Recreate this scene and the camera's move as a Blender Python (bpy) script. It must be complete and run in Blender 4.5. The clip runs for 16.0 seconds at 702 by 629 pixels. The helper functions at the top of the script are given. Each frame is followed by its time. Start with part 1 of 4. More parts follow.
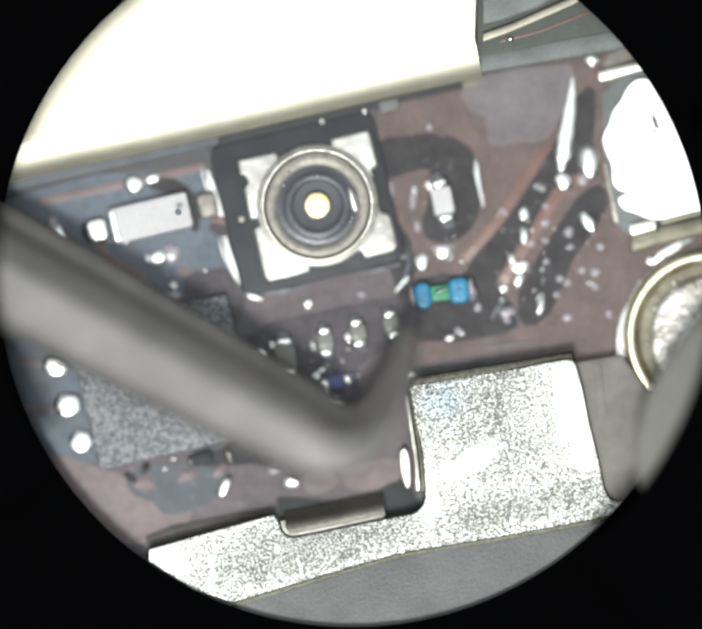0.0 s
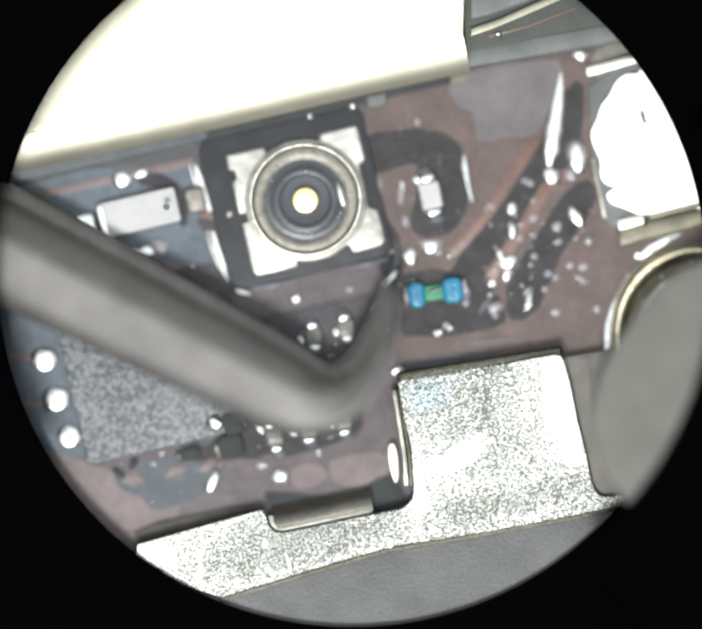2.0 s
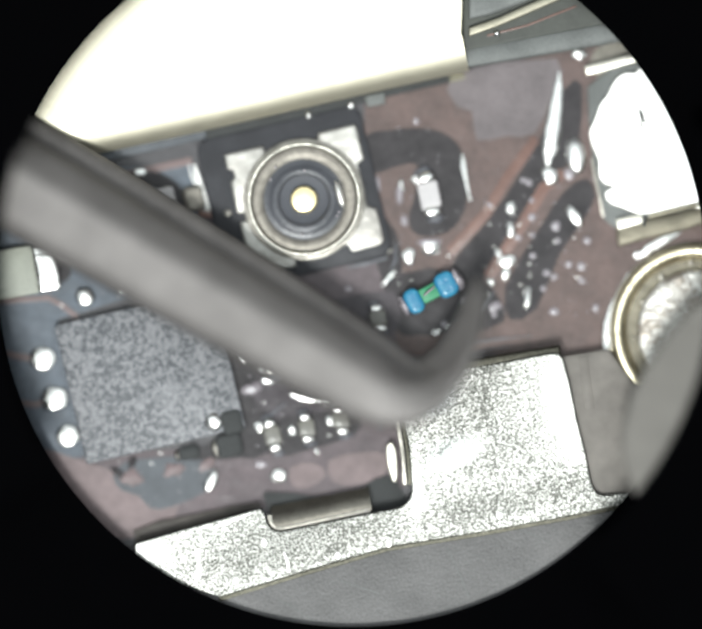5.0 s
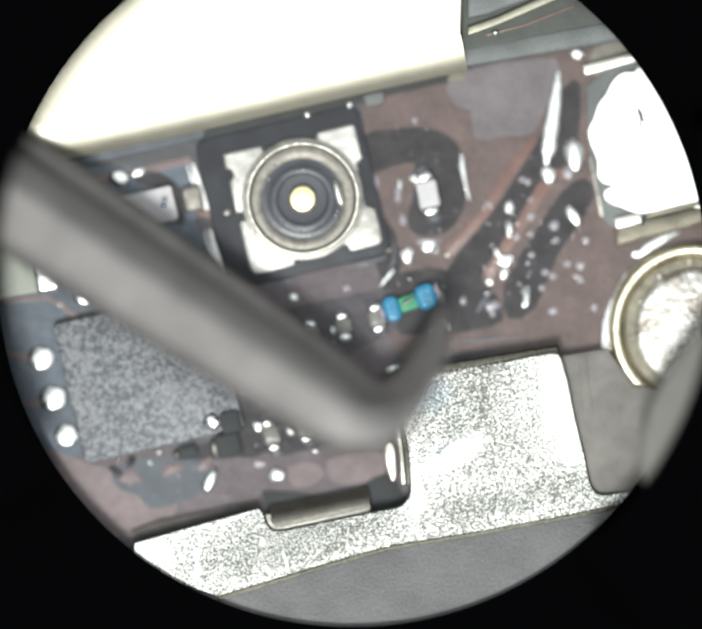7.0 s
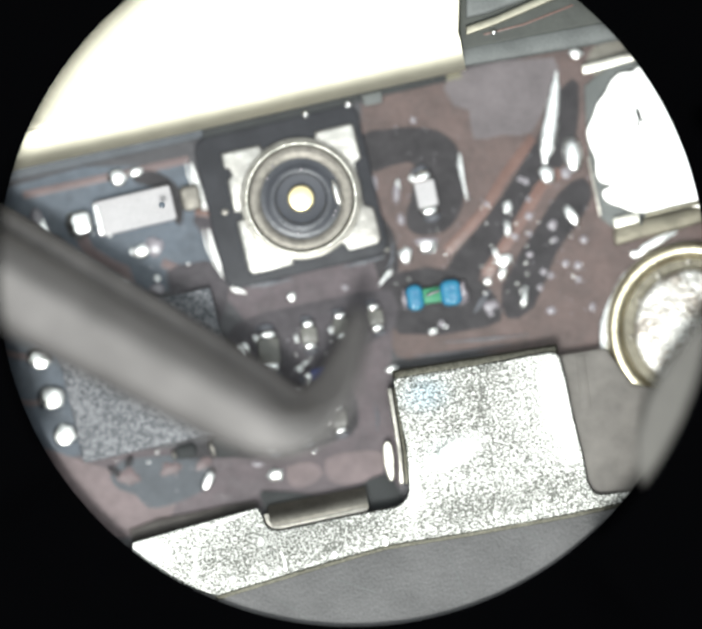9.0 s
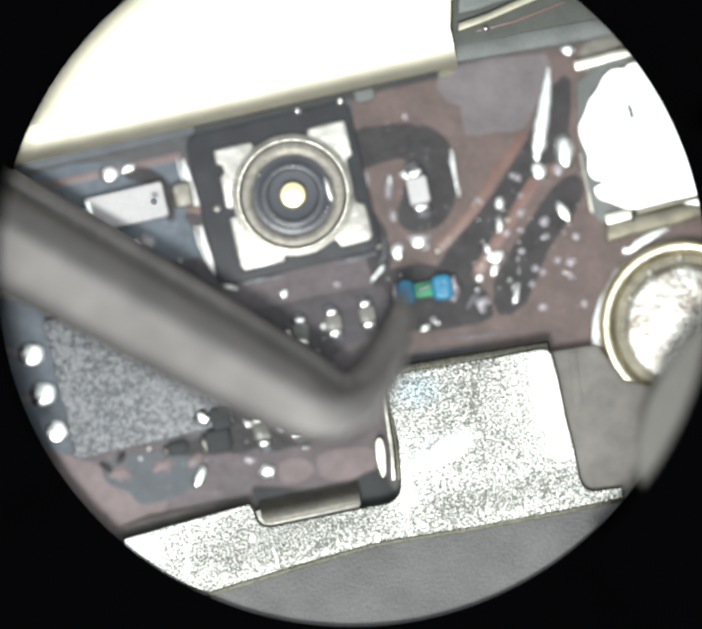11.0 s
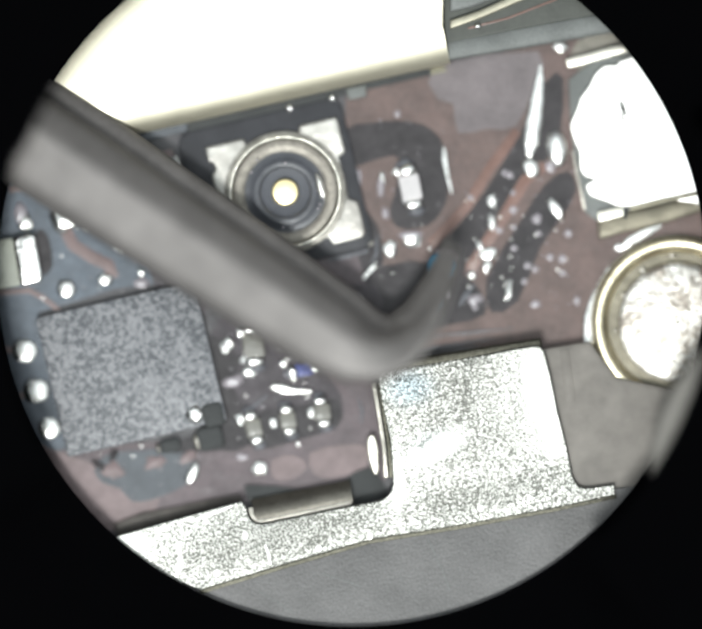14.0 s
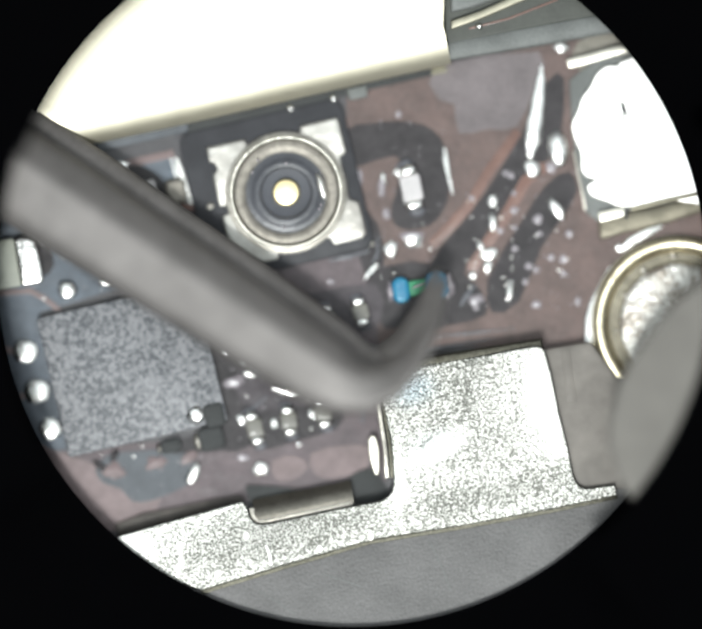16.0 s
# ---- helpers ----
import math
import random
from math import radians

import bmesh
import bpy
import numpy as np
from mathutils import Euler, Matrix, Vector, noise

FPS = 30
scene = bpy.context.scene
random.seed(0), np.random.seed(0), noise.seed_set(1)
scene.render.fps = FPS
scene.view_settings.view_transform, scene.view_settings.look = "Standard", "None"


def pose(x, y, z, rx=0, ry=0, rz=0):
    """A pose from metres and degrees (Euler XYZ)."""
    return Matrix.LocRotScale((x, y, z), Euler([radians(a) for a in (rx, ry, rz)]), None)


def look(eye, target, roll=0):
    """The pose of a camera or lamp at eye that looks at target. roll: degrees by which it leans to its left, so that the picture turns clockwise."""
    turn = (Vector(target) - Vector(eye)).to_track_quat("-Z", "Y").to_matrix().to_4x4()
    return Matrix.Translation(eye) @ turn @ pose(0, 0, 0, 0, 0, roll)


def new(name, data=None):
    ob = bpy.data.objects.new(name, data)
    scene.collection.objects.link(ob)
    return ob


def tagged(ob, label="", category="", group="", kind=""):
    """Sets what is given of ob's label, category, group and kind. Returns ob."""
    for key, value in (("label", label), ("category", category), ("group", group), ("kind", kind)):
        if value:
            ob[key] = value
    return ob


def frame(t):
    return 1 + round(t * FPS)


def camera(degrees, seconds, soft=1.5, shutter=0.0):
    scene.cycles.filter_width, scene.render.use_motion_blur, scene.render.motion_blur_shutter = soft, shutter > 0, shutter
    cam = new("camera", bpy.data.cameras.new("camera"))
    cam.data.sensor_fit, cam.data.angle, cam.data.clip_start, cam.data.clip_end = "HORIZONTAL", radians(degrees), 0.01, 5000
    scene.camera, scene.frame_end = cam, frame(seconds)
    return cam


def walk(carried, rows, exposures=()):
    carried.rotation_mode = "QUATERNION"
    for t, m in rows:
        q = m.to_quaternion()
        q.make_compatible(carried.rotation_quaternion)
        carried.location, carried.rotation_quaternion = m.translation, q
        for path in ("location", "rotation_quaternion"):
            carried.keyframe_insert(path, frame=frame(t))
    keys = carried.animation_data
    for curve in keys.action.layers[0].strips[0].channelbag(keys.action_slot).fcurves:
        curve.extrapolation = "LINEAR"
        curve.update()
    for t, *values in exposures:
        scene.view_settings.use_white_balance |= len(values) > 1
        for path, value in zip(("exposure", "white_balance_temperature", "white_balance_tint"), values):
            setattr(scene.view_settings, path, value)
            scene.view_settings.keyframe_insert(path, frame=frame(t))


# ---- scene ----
# All shapes below are given in millimetres and built at true size.
MM = 0.001
TURN = 13.2        # how far the board lies turned under the microscope
HEIGHT = 100.0     # working distance above the board, mm
RISE = 0.4        # low-profile assembly: heights of the fitted parts are taken down by this

# camera: looks straight down through the eyepiece
cam = camera(5.98, 16.0, soft=3.0, shutter=0.4)
cam.data.dof.use_dof = True
cam.data.dof.focus_distance = (HEIGHT - 0.38) * MM
cam.data.dof.aperture_fstop = 14.0

# seconds and place of the optical axis over the board
AXIS = [
    (0, -0.19, 0.083),
    (0.5, -0.073, 0.04),
    (1, -0.053, 0.027),
    (1.5, -0.02, 0.01),
    (2, -0.013, 0.007),
    (2.5, 0, 0),
    (4.2, 0, 0),
    (6.5, 0.027, -0.013),
    (8.8, 0.027, -0.013),
    (9, 0.053, -0.02),
    (9.2, 0.16, -0.067),
    (11.5, 0.173, -0.073),
    (12.5, 0.173, -0.073),
    (13, 0.16, -0.067),
    (13.5, 0.227, -0.093),
    (14, 0.287, -0.113),
    (14.5, 0.287, -0.113),
    (15, 0.273, -0.107),
    (16, 0.273, -0.107),
]


walk(cam, [(t, pose(x * MM, y * MM, HEIGHT * MM)) for t, x, y in AXIS])

# ---- light: the dim room, a gooseneck lamp beside the microscope and the wide lamp round its objective
world = bpy.data.worlds.new("room")
world.use_nodes = True
world.node_tree.nodes["Background"].inputs[0].default_value = (0.9, 0.95, 1.0, 1)
world.node_tree.nodes["Background"].inputs[1].default_value = 0.27
scene.world = world
scene.view_settings.exposure = 0.0



def round_lamp(name, watts, radius, place_mm, color):
    lamp = bpy.data.lights.new(name, "AREA")
    lamp.shape = "DISK"
    lamp.size = 2 * radius * MM
    lamp.energy = watts
    lamp.color = color
    new(name, lamp).matrix_world = look([c * MM for c in place_mm], (0, 0, 0))


round_lamp("gooseneck_lamp", 0.132, 11, (-6, -38, 98), (0.965, 1.0, 0.985))
round_lamp("microscope_lamp", 0.11, 90, (0, 0, 112), (0.89, 0.985, 1.0))


# ---- materials
def material(name, color, rough=0.5, metal=0.0, vary=0.25, grain=0.05, bump=0.0, bump_mm=0.05,
             coat=0.0, spec=0.3, tint=None, stain=0.5, sharp=1.0, zone=None, warp=0.0, coat_rough=0.15):
    """color: base; vary: how much grain and stains change it; grain, bump_mm, stain: sizes in mm; zone: size and strength of broad patches; warp: height in mm by which the sheet is bowed."""
    m = bpy.data.materials.new(name)
    m.use_nodes = True
    t = m.node_tree
    b = t.nodes["Principled BSDF"]
    co = t.nodes.new("ShaderNodeTexCoord")

    def noise_node(size, detail=3.0):
        n = t.nodes.new("ShaderNodeTexNoise")
        n.inputs["Scale"].default_value = 1000.0 / size
        n.inputs["Detail"].default_value = detail
        t.links.new(co.outputs["Object"], n.inputs["Vector"])
        return n

    fine, broad = noise_node(grain), noise_node(stain, 4.0)
    mix = t.nodes.new("ShaderNodeMix")
    mix.data_type = "RGBA"
    other = tint or tuple(c * 0.55 for c in color)
    mix.inputs["A"].default_value = (*color, 1)
    mix.inputs["B"].default_value = (*other, 1)
    add = t.nodes.new("ShaderNodeMath")
    add.operation = "MULTIPLY_ADD"
    t.links.new(fine.outputs["Fac"], add.inputs[0])
    add.inputs[1].default_value = 0.6
    t.links.new(broad.outputs["Fac"], add.inputs[2])
    if zone:
        wide = noise_node(zone[0], 2.0)
        more = t.nodes.new("ShaderNodeMath")
        more.operation = "MULTIPLY_ADD"
        t.links.new(wide.outputs["Fac"], more.inputs[0])
        more.inputs[1].default_value = zone[1]
        t.links.new(add.outputs[0], more.inputs[2])
        less = t.nodes.new("ShaderNodeMath")
        less.operation = "SUBTRACT"
        t.links.new(more.outputs[0], less.inputs[0])
        less.inputs[1].default_value = zone[1] * 0.5
        add = less
    ramp = t.nodes.new("ShaderNodeMapRange")
    ramp.inputs["From Min"].default_value = 0.8 - 0.25 / sharp
    ramp.inputs["From Max"].default_value = 0.8 + 0.25 / sharp
    ramp.inputs["To Max"].default_value = min(1.0, vary * 2)
    t.links.new(add.outputs[0], ramp.inputs["Value"])
    t.links.new(ramp.outputs["Result"], mix.inputs["Factor"])
    t.links.new(mix.outputs["Result"], b.inputs["Base Color"])
    b.inputs["Metallic"].default_value = metal
    b.inputs["Roughness"].default_value = rough
    b.inputs["Specular IOR Level"].default_value = spec
    b.inputs["Coat Weight"].default_value = coat
    b.inputs["Coat Roughness"].default_value = coat_rough
    if bump:
        n = noise_node(bump_mm, 2.0)
        bm_node = t.nodes.new("ShaderNodeBump")
        bm_node.inputs["Strength"].default_value = 1.0
        bm_node.inputs["Distance"].default_value = bump * MM
        if warp:
            bow = noise_node(1.7, 1.0)
            sum_node = t.nodes.new("ShaderNodeMath")
            sum_node.operation = "MULTIPLY_ADD"
            t.links.new(bow.outputs["Fac"], sum_node.inputs[0])
            sum_node.inputs[1].default_value = warp / bump
            t.links.new(n.outputs["Fac"], sum_node.inputs[2])
            t.links.new(sum_node.outputs[0], bm_node.inputs["Height"])
        else:
            t.links.new(n.outputs["Fac"], bm_node.inputs["Height"])
        t.links.new(bm_node.outputs["Normal"], b.inputs["Normal"])
        t.links.new(bm_node.outputs["Normal"], b.inputs["Coat Normal"])
    return m


MASK_DARK = material("dark solder mask", (0.055, 0.05, 0.054), 0.45, vary=0.5, grain=0.1, stain=0.6, coat=0.5, coat_rough=0.2, bump=0.012, bump_mm=0.22)
WET = material("burnt flux and painted shade over dark mask", (0.046, 0.041, 0.043), 0.35, vary=0.6, grain=0.09, stain=0.4, spec=0.15, coat=0.15, coat_rough=0.1, bump=0.011, bump_mm=0.25)
MASK_GREY = material("grey solder mask", (0.1, 0.119, 0.146), 0.5, vary=0.5, grain=0.12, stain=0.7, coat=0.4, coat_rough=0.2, bump=0.012, bump_mm=0.25)
MASK_BROWN = material("brown solder mask over copper", (0.124, 0.08, 0.07), 0.5, vary=0.5, grain=0.09, stain=0.5, coat=0.35, coat_rough=0.18, bump=0.009, bump_mm=0.22)
MASK_PINK = material("pinkish solder mask over copper", (0.2, 0.15, 0.15), 0.5, vary=0.45, grain=0.15, stain=0.5, coat=0.12, coat_rough=0.2, bump=0.005, bump_mm=0.2)
MASK_MAUVE = material("pale mauve bare mask", (0.175, 0.15, 0.153), 0.55, vary=0.4, grain=0.06, stain=0.5, bump=0.01, bump_mm=0.06)
TRACE = material("copper trace under mask", (0.19, 0.108, 0.088), 0.45, vary=0.4, coat=0.15, coat_rough=0.15, bump=0.005, bump_mm=0.15)
SOLDER = material("tin solder", (0.86, 0.85, 0.82), 0.24, 1.0, vary=0.25, grain=0.08, stain=0.25, bump=0.012, bump_mm=0.12)
FRAME = material("sandblasted nickel steel", (0.55, 0.545, 0.512), 0.4, 1.0, vary=0.5, grain=0.02, stain=0.03, sharp=2.2, tint=(0.085, 0.085, 0.076), bump=0.012, bump_mm=0.024, zone=(1.4, 0.35), warp=0.05)
SHIELD = material("bright shield steel", (0.92, 0.90, 0.86), 0.5, 1.0, vary=0.08, bump=0.003, bump_mm=0.3)
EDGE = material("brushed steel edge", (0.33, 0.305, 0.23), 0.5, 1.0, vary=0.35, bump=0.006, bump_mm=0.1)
GREY_METAL = material("dull grey metal", (0.16, 0.166, 0.16), 0.6, 0.3, vary=0.35, bump=0.004, bump_mm=0.15)
RIM = material("worn pale plating", (0.66, 0.635, 0.565), 0.42, 1.0, vary=0.35, stain=0.3, bump=0.012, bump_mm=0.1)
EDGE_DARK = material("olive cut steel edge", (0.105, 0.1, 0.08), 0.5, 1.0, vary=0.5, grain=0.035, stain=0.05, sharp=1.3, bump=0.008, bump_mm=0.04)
LEDGE = material("dull tan metal", (0.17, 0.157, 0.135), 0.4, 0.9, vary=0.4, bump=0.006, bump_mm=0.15)
OLIVE = material("dark olive-grey casting", (0.055, 0.058, 0.049), 0.5, vary=0.35, bump=0.004, bump_mm=0.15)
PAD_TAN = material("dull yellowish plating", (0.21, 0.19, 0.145), 0.5, 0.6, vary=0.4, grain=0.15, stain=0.4, bump=0.01, bump_mm=0.12)
RIDGE = material("soft pale ridge metal", (0.33, 0.31, 0.245), 0.55, 0.9, vary=0.35, grain=0.3, bump=0.006, bump_mm=0.12)
COLLAR = material("worn grey-tan plating", (0.25, 0.23, 0.2), 0.5, 0.8, vary=0.45, stain=0.12, bump=0.003, bump_mm=0.1)
FILM = material("blue-grey flux film", (0.092, 0.1, 0.112), 0.5, vary=0.35, grain=0.15, stain=0.4, spec=0.3, bump=0.006, bump_mm=0.2)
PIT = material("dark insulator floor", (0.04, 0.043, 0.055), 0.4, vary=0.3, spec=0.4)
CAN = material("bright can steel", (0.64, 0.6, 0.48), 0.48, 1.0, vary=0.12, grain=0.4, bump=0.003, bump_mm=0.3)
OLIVE_EDGE = material("olive worn steel", (0.2, 0.185, 0.14), 0.5, 0.8, vary=0.35, bump=0.006, bump_mm=0.12)
DARK_GAP = material("plain dark grey", (0.05, 0.052, 0.052), 0.6, vary=0.3, spec=0.15, bump=0.004, bump_mm=0.1)
BLACK_PLASTIC = material("black plastic", (0.04, 0.04, 0.045), 0.42, vary=0.4, spec=0.2, bump=0.005, bump_mm=0.3)
DIELECTRIC = material("dark grey insulator", (0.06, 0.062, 0.072), 0.36, vary=0.35, spec=0.5, bump=0.006, bump_mm=0.08)
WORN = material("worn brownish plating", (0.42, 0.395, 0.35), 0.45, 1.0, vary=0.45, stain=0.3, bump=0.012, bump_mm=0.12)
WALL = material("grey-brown cast wall", (0.2, 0.182, 0.163), 0.6, vary=0.4, grain=0.3, bump=0.006, bump_mm=0.3)
NICKEL = material("satin nickel plating", (0.66, 0.63, 0.55), 0.42, 1.0, vary=0.3, bump=0.008, bump_mm=0.12)
GOLD = material("gold plating", (1.0, 0.84, 0.48), 0.42, 1.0, vary=0.15, bump=0.003, bump_mm=0.06)
CERAMIC = material("white ceramic", (0.5, 0.475, 0.475), 0.5, vary=0.2, bump=0.003, bump_mm=0.08)
TAN_CERAMIC = material("grey-tan ceramic", (0.15, 0.142, 0.122), 0.35, vary=0.35, coat=0.5, bump=0.006, bump_mm=0.08)
GREEN_CERAMIC = material("grey-green ceramic", (0.33, 0.34, 0.29), 0.5, vary=0.2, bump=0.003, bump_mm=0.1)
BLUE = material("bright blue glaze", (0.008, 0.12, 0.25), 0.35, vary=0.5, tint=(0.03, 0.23, 0.34), grain=0.1, spec=0.4, coat=0.3, coat_rough=0.2, bump=0.014, bump_mm=0.1)
GREEN = material("green glaze", (0.05, 0.26, 0.13), 0.4, vary=0.25, bump=0.004, bump_mm=0.06)
CHIP = material("grey moulded chip", (0.056, 0.06, 0.068), 0.45, vary=0.5, grain=0.05, stain=0.075, sharp=1.7, tint=(0.2, 0.2, 0.21), spec=0.4, bump=0.006, bump_mm=0.04, zone=(0.5, 0.3))
GREY_COVER = material("matt grey cover", (0.155, 0.15, 0.148), 0.55, vary=0.5, grain=0.035, stain=0.9, bump=0.014, bump_mm=0.045)
STEEL = material("worn tool steel", (0.19, 0.177, 0.17), 0.56, 0.45, vary=0.35, grain=0.1, stain=0.6, bump=0.004, bump_mm=0.3)
TOOL = material("dull spatula steel", (0.158, 0.148, 0.134), 0.7, 0.1, vary=0.25, bump=0.004, bump_mm=0.3)
POST_FACE = material("rough bright worn steel", (0.6, 0.585, 0.55), 0.46, 1.0, vary=0.5, grain=0.08, stain=0.3, sharp=1.4, tint=(0.25, 0.22, 0.19), bump=0.016, bump_mm=0.14)
TRACE_PALE = material("pinkish trace under grey mask", (0.21, 0.155, 0.15), 0.5, vary=0.35, bump=0.004, bump_mm=0.15)
POST_RING = material("yellowish polished ring", (0.85, 0.77, 0.55), 0.42, 1.0, vary=0.35, stain=0.4, tint=(0.4, 0.35, 0.25), bump=0.008, bump_mm=0.1)
BURNT = material("purple-brown burnt flux", (0.068, 0.057, 0.063), 0.4, vary=0.55, grain=0.12, stain=0.35, spec=0.2, coat=0.2, coat_rough=0.12, bump=0.011, bump_mm=0.2)
MASK_PLUM = material("purplish solder mask over copper", (0.11, 0.082, 0.088), 0.5, vary=0.5, grain=0.09, stain=0.5, coat=0.35, coat_rough=0.18, bump=0.009, bump_mm=0.22)
SEAT = material("brown-grey recess", (0.088, 0.077, 0.068), 0.5, 0.2, vary=0.5, grain=0.12, bump=0.012, bump_mm=0.15)
SHELL = material("plated shell, partly dulled", (0.4, 0.388, 0.36), 0.42, 1.0, vary=0.5, grain=0.2, stain=0.7, sharp=1.2, tint=(0.26, 0.245, 0.225), bump=0.01, bump_mm=0.15, warp=0.1)
PEARL = material("dull lilac flux bubble", (0.3, 0.27, 0.29), 0.22, vary=0.35, grain=0.04, spec=0.7, coat=0.6)
HAZE = material("milky grey flux skin", (0.13, 0.132, 0.148), 0.42, vary=0.5, grain=0.12, stain=0.3, spec=0.3, coat=0.3, bump=0.012, bump_mm=0.14)
BENCH = material("dark grey rubber mat", (0.05, 0.052, 0.055), 0.8, vary=0.3, grain=0.5, stain=8.0, bump=0.02, bump_mm=0.5)
STOP = material("black anodised stop", (0.001, 0.001, 0.0012), 0.9, vary=0.1, spec=0.0)


def paint_glare(m, spots, tints):
    """Paints glare into a sheet's colour: soft-edged spots with fewer dark specks (more if the strength is negative),
    and bluish tints. Each: x, y, half-widths, turn (mm, degrees).
    """
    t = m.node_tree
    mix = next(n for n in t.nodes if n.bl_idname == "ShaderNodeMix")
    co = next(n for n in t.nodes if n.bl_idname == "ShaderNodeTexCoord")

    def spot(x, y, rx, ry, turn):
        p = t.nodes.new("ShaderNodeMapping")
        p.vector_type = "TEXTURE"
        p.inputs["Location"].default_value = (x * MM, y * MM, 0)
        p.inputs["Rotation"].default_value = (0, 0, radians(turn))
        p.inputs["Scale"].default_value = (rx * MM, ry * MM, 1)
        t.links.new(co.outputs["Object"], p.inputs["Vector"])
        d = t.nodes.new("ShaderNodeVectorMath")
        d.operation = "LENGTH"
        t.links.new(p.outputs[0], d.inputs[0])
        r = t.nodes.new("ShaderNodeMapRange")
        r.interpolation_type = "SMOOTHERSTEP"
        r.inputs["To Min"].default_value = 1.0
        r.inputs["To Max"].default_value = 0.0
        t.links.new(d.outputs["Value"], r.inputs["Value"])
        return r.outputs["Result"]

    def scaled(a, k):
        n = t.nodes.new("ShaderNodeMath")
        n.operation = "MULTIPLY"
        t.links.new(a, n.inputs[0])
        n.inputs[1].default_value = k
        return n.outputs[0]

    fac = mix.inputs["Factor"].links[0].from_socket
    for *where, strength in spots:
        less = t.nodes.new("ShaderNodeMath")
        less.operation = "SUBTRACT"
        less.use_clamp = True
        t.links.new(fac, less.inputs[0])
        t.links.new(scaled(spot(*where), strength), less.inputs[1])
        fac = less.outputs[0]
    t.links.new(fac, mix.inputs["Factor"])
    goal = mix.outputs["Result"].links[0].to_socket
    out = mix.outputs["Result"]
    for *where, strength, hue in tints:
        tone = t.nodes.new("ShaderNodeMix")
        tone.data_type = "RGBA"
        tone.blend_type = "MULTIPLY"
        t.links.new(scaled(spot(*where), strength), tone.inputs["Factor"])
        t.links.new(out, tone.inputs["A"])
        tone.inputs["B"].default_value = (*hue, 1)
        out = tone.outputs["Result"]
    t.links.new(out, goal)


# lamp glare and duller stretches of the plate, put into its colour
paint_glare(FRAME, [(1.52, -2.15, 0.55, 0.2, 18, 1.1), (1.75, -1.95, 0.5, 0.25, 18, 0.5), (-2.95, -3.5, 0.45, 0.3, 0, 0.9), (0.98, -2.6, 0.16, 0.6, 0, 0.9), (3.2, -1.4, 0.5, 1.3, 13, 0.8), (-1.0, -3.45, 2.2, 0.8, 14, -0.5), (2.3, -2.75, 1.7, 0.5, 11, -0.45)],
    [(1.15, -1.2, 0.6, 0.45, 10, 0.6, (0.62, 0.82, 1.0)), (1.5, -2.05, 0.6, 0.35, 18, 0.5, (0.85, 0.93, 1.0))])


# ---- building blocks (bmesh, millimetres)
def part(name, bm, mat, parent=None, label="", smooth=True, rise=RISE):
    """Links a bmesh as one mesh object, scaled to metres, under its thing."""
    bmesh.ops.scale(bm, vec=(MM, MM, MM * rise), verts=bm.verts)
    bmesh.ops.recalc_face_normals(bm, faces=bm.faces)
    me = bpy.data.meshes.new(name)
    bm.to_mesh(me)
    bm.free()
    me.materials.append(mat)
    if smooth:
        for p in me.polygons:
            p.use_smooth = True
        me.set_sharp_from_angle(angle=radians(38))
    ob = new(name, me)
    if parent is not None:
        ob.parent = parent
    if label:
        tagged(ob, label)
    return ob


def place(ob, x, y, z=0.0, turn=0.0):
    ob.matrix_basis = pose(x * MM, y * MM, z * MM, 0, 0, turn)
    return ob


def thing(name, x, y, z, turn, label, category, group="", kind=""):
    return tagged(place(new(name), x, y, z, turn), label, category, group, kind)


def prism(points, z0, z1, bevel=0.0, segments=2):
    """An upright slab over a polygon, its upper rim rounded."""
    bm = bmesh.new()
    low = [bm.verts.new((x, y, z0)) for x, y in points]
    top = [bm.verts.new((x, y, z1)) for x, y in points]
    bm.faces.new(low)
    bm.faces.new(top)
    n = len(points)
    for i in range(n):
        bm.faces.new((low[i], low[(i + 1) % n], top[(i + 1) % n], top[i]))
    bmesh.ops.recalc_face_normals(bm, faces=bm.faces)
    if bevel:
        rim = [e for e in bm.edges if all(v.co.z > z1 - 1e-6 for v in e.verts)]
        bmesh.ops.bevel(bm, geom=rim, offset=bevel, segments=segments, affect="EDGES", profile=0.5, clamp_overlap=True)
    return bm


def rounded(w, d, r, n=4):
    """A rectangle about the origin with rounded corners."""
    out = []
    for cx, cy, a0 in ((w / 2 - r, d / 2 - r, 0), (-w / 2 + r, d / 2 - r, 90), (-w / 2 + r, -d / 2 + r, 180), (w / 2 - r, -d / 2 + r, 270)):
        for i in range(n + 1):
            a = radians(a0 + 90 * i / n)
            out.append((cx + r * math.cos(a), cy + r * math.sin(a)))
    return out


def filleted(corners, n=5):
    """A polygon whose corners given with a third number are rounded off by about that radius."""
    out = []
    for i, c in enumerate(corners):
        p = Vector(c[:2])
        if len(c) < 3:
            out.append(tuple(p))
            continue
        a, b = Vector(corners[i - 1][:2]), Vector(corners[(i + 1) % len(corners)][:2])
        a, b = p + (a - p).normalized() * c[2], p + (b - p).normalized() * c[2]
        out += [tuple(a * (1 - u) ** 2 + p * 2 * u * (1 - u) + b * u * u) for u in (k / n for k in range(n + 1))]
    return out


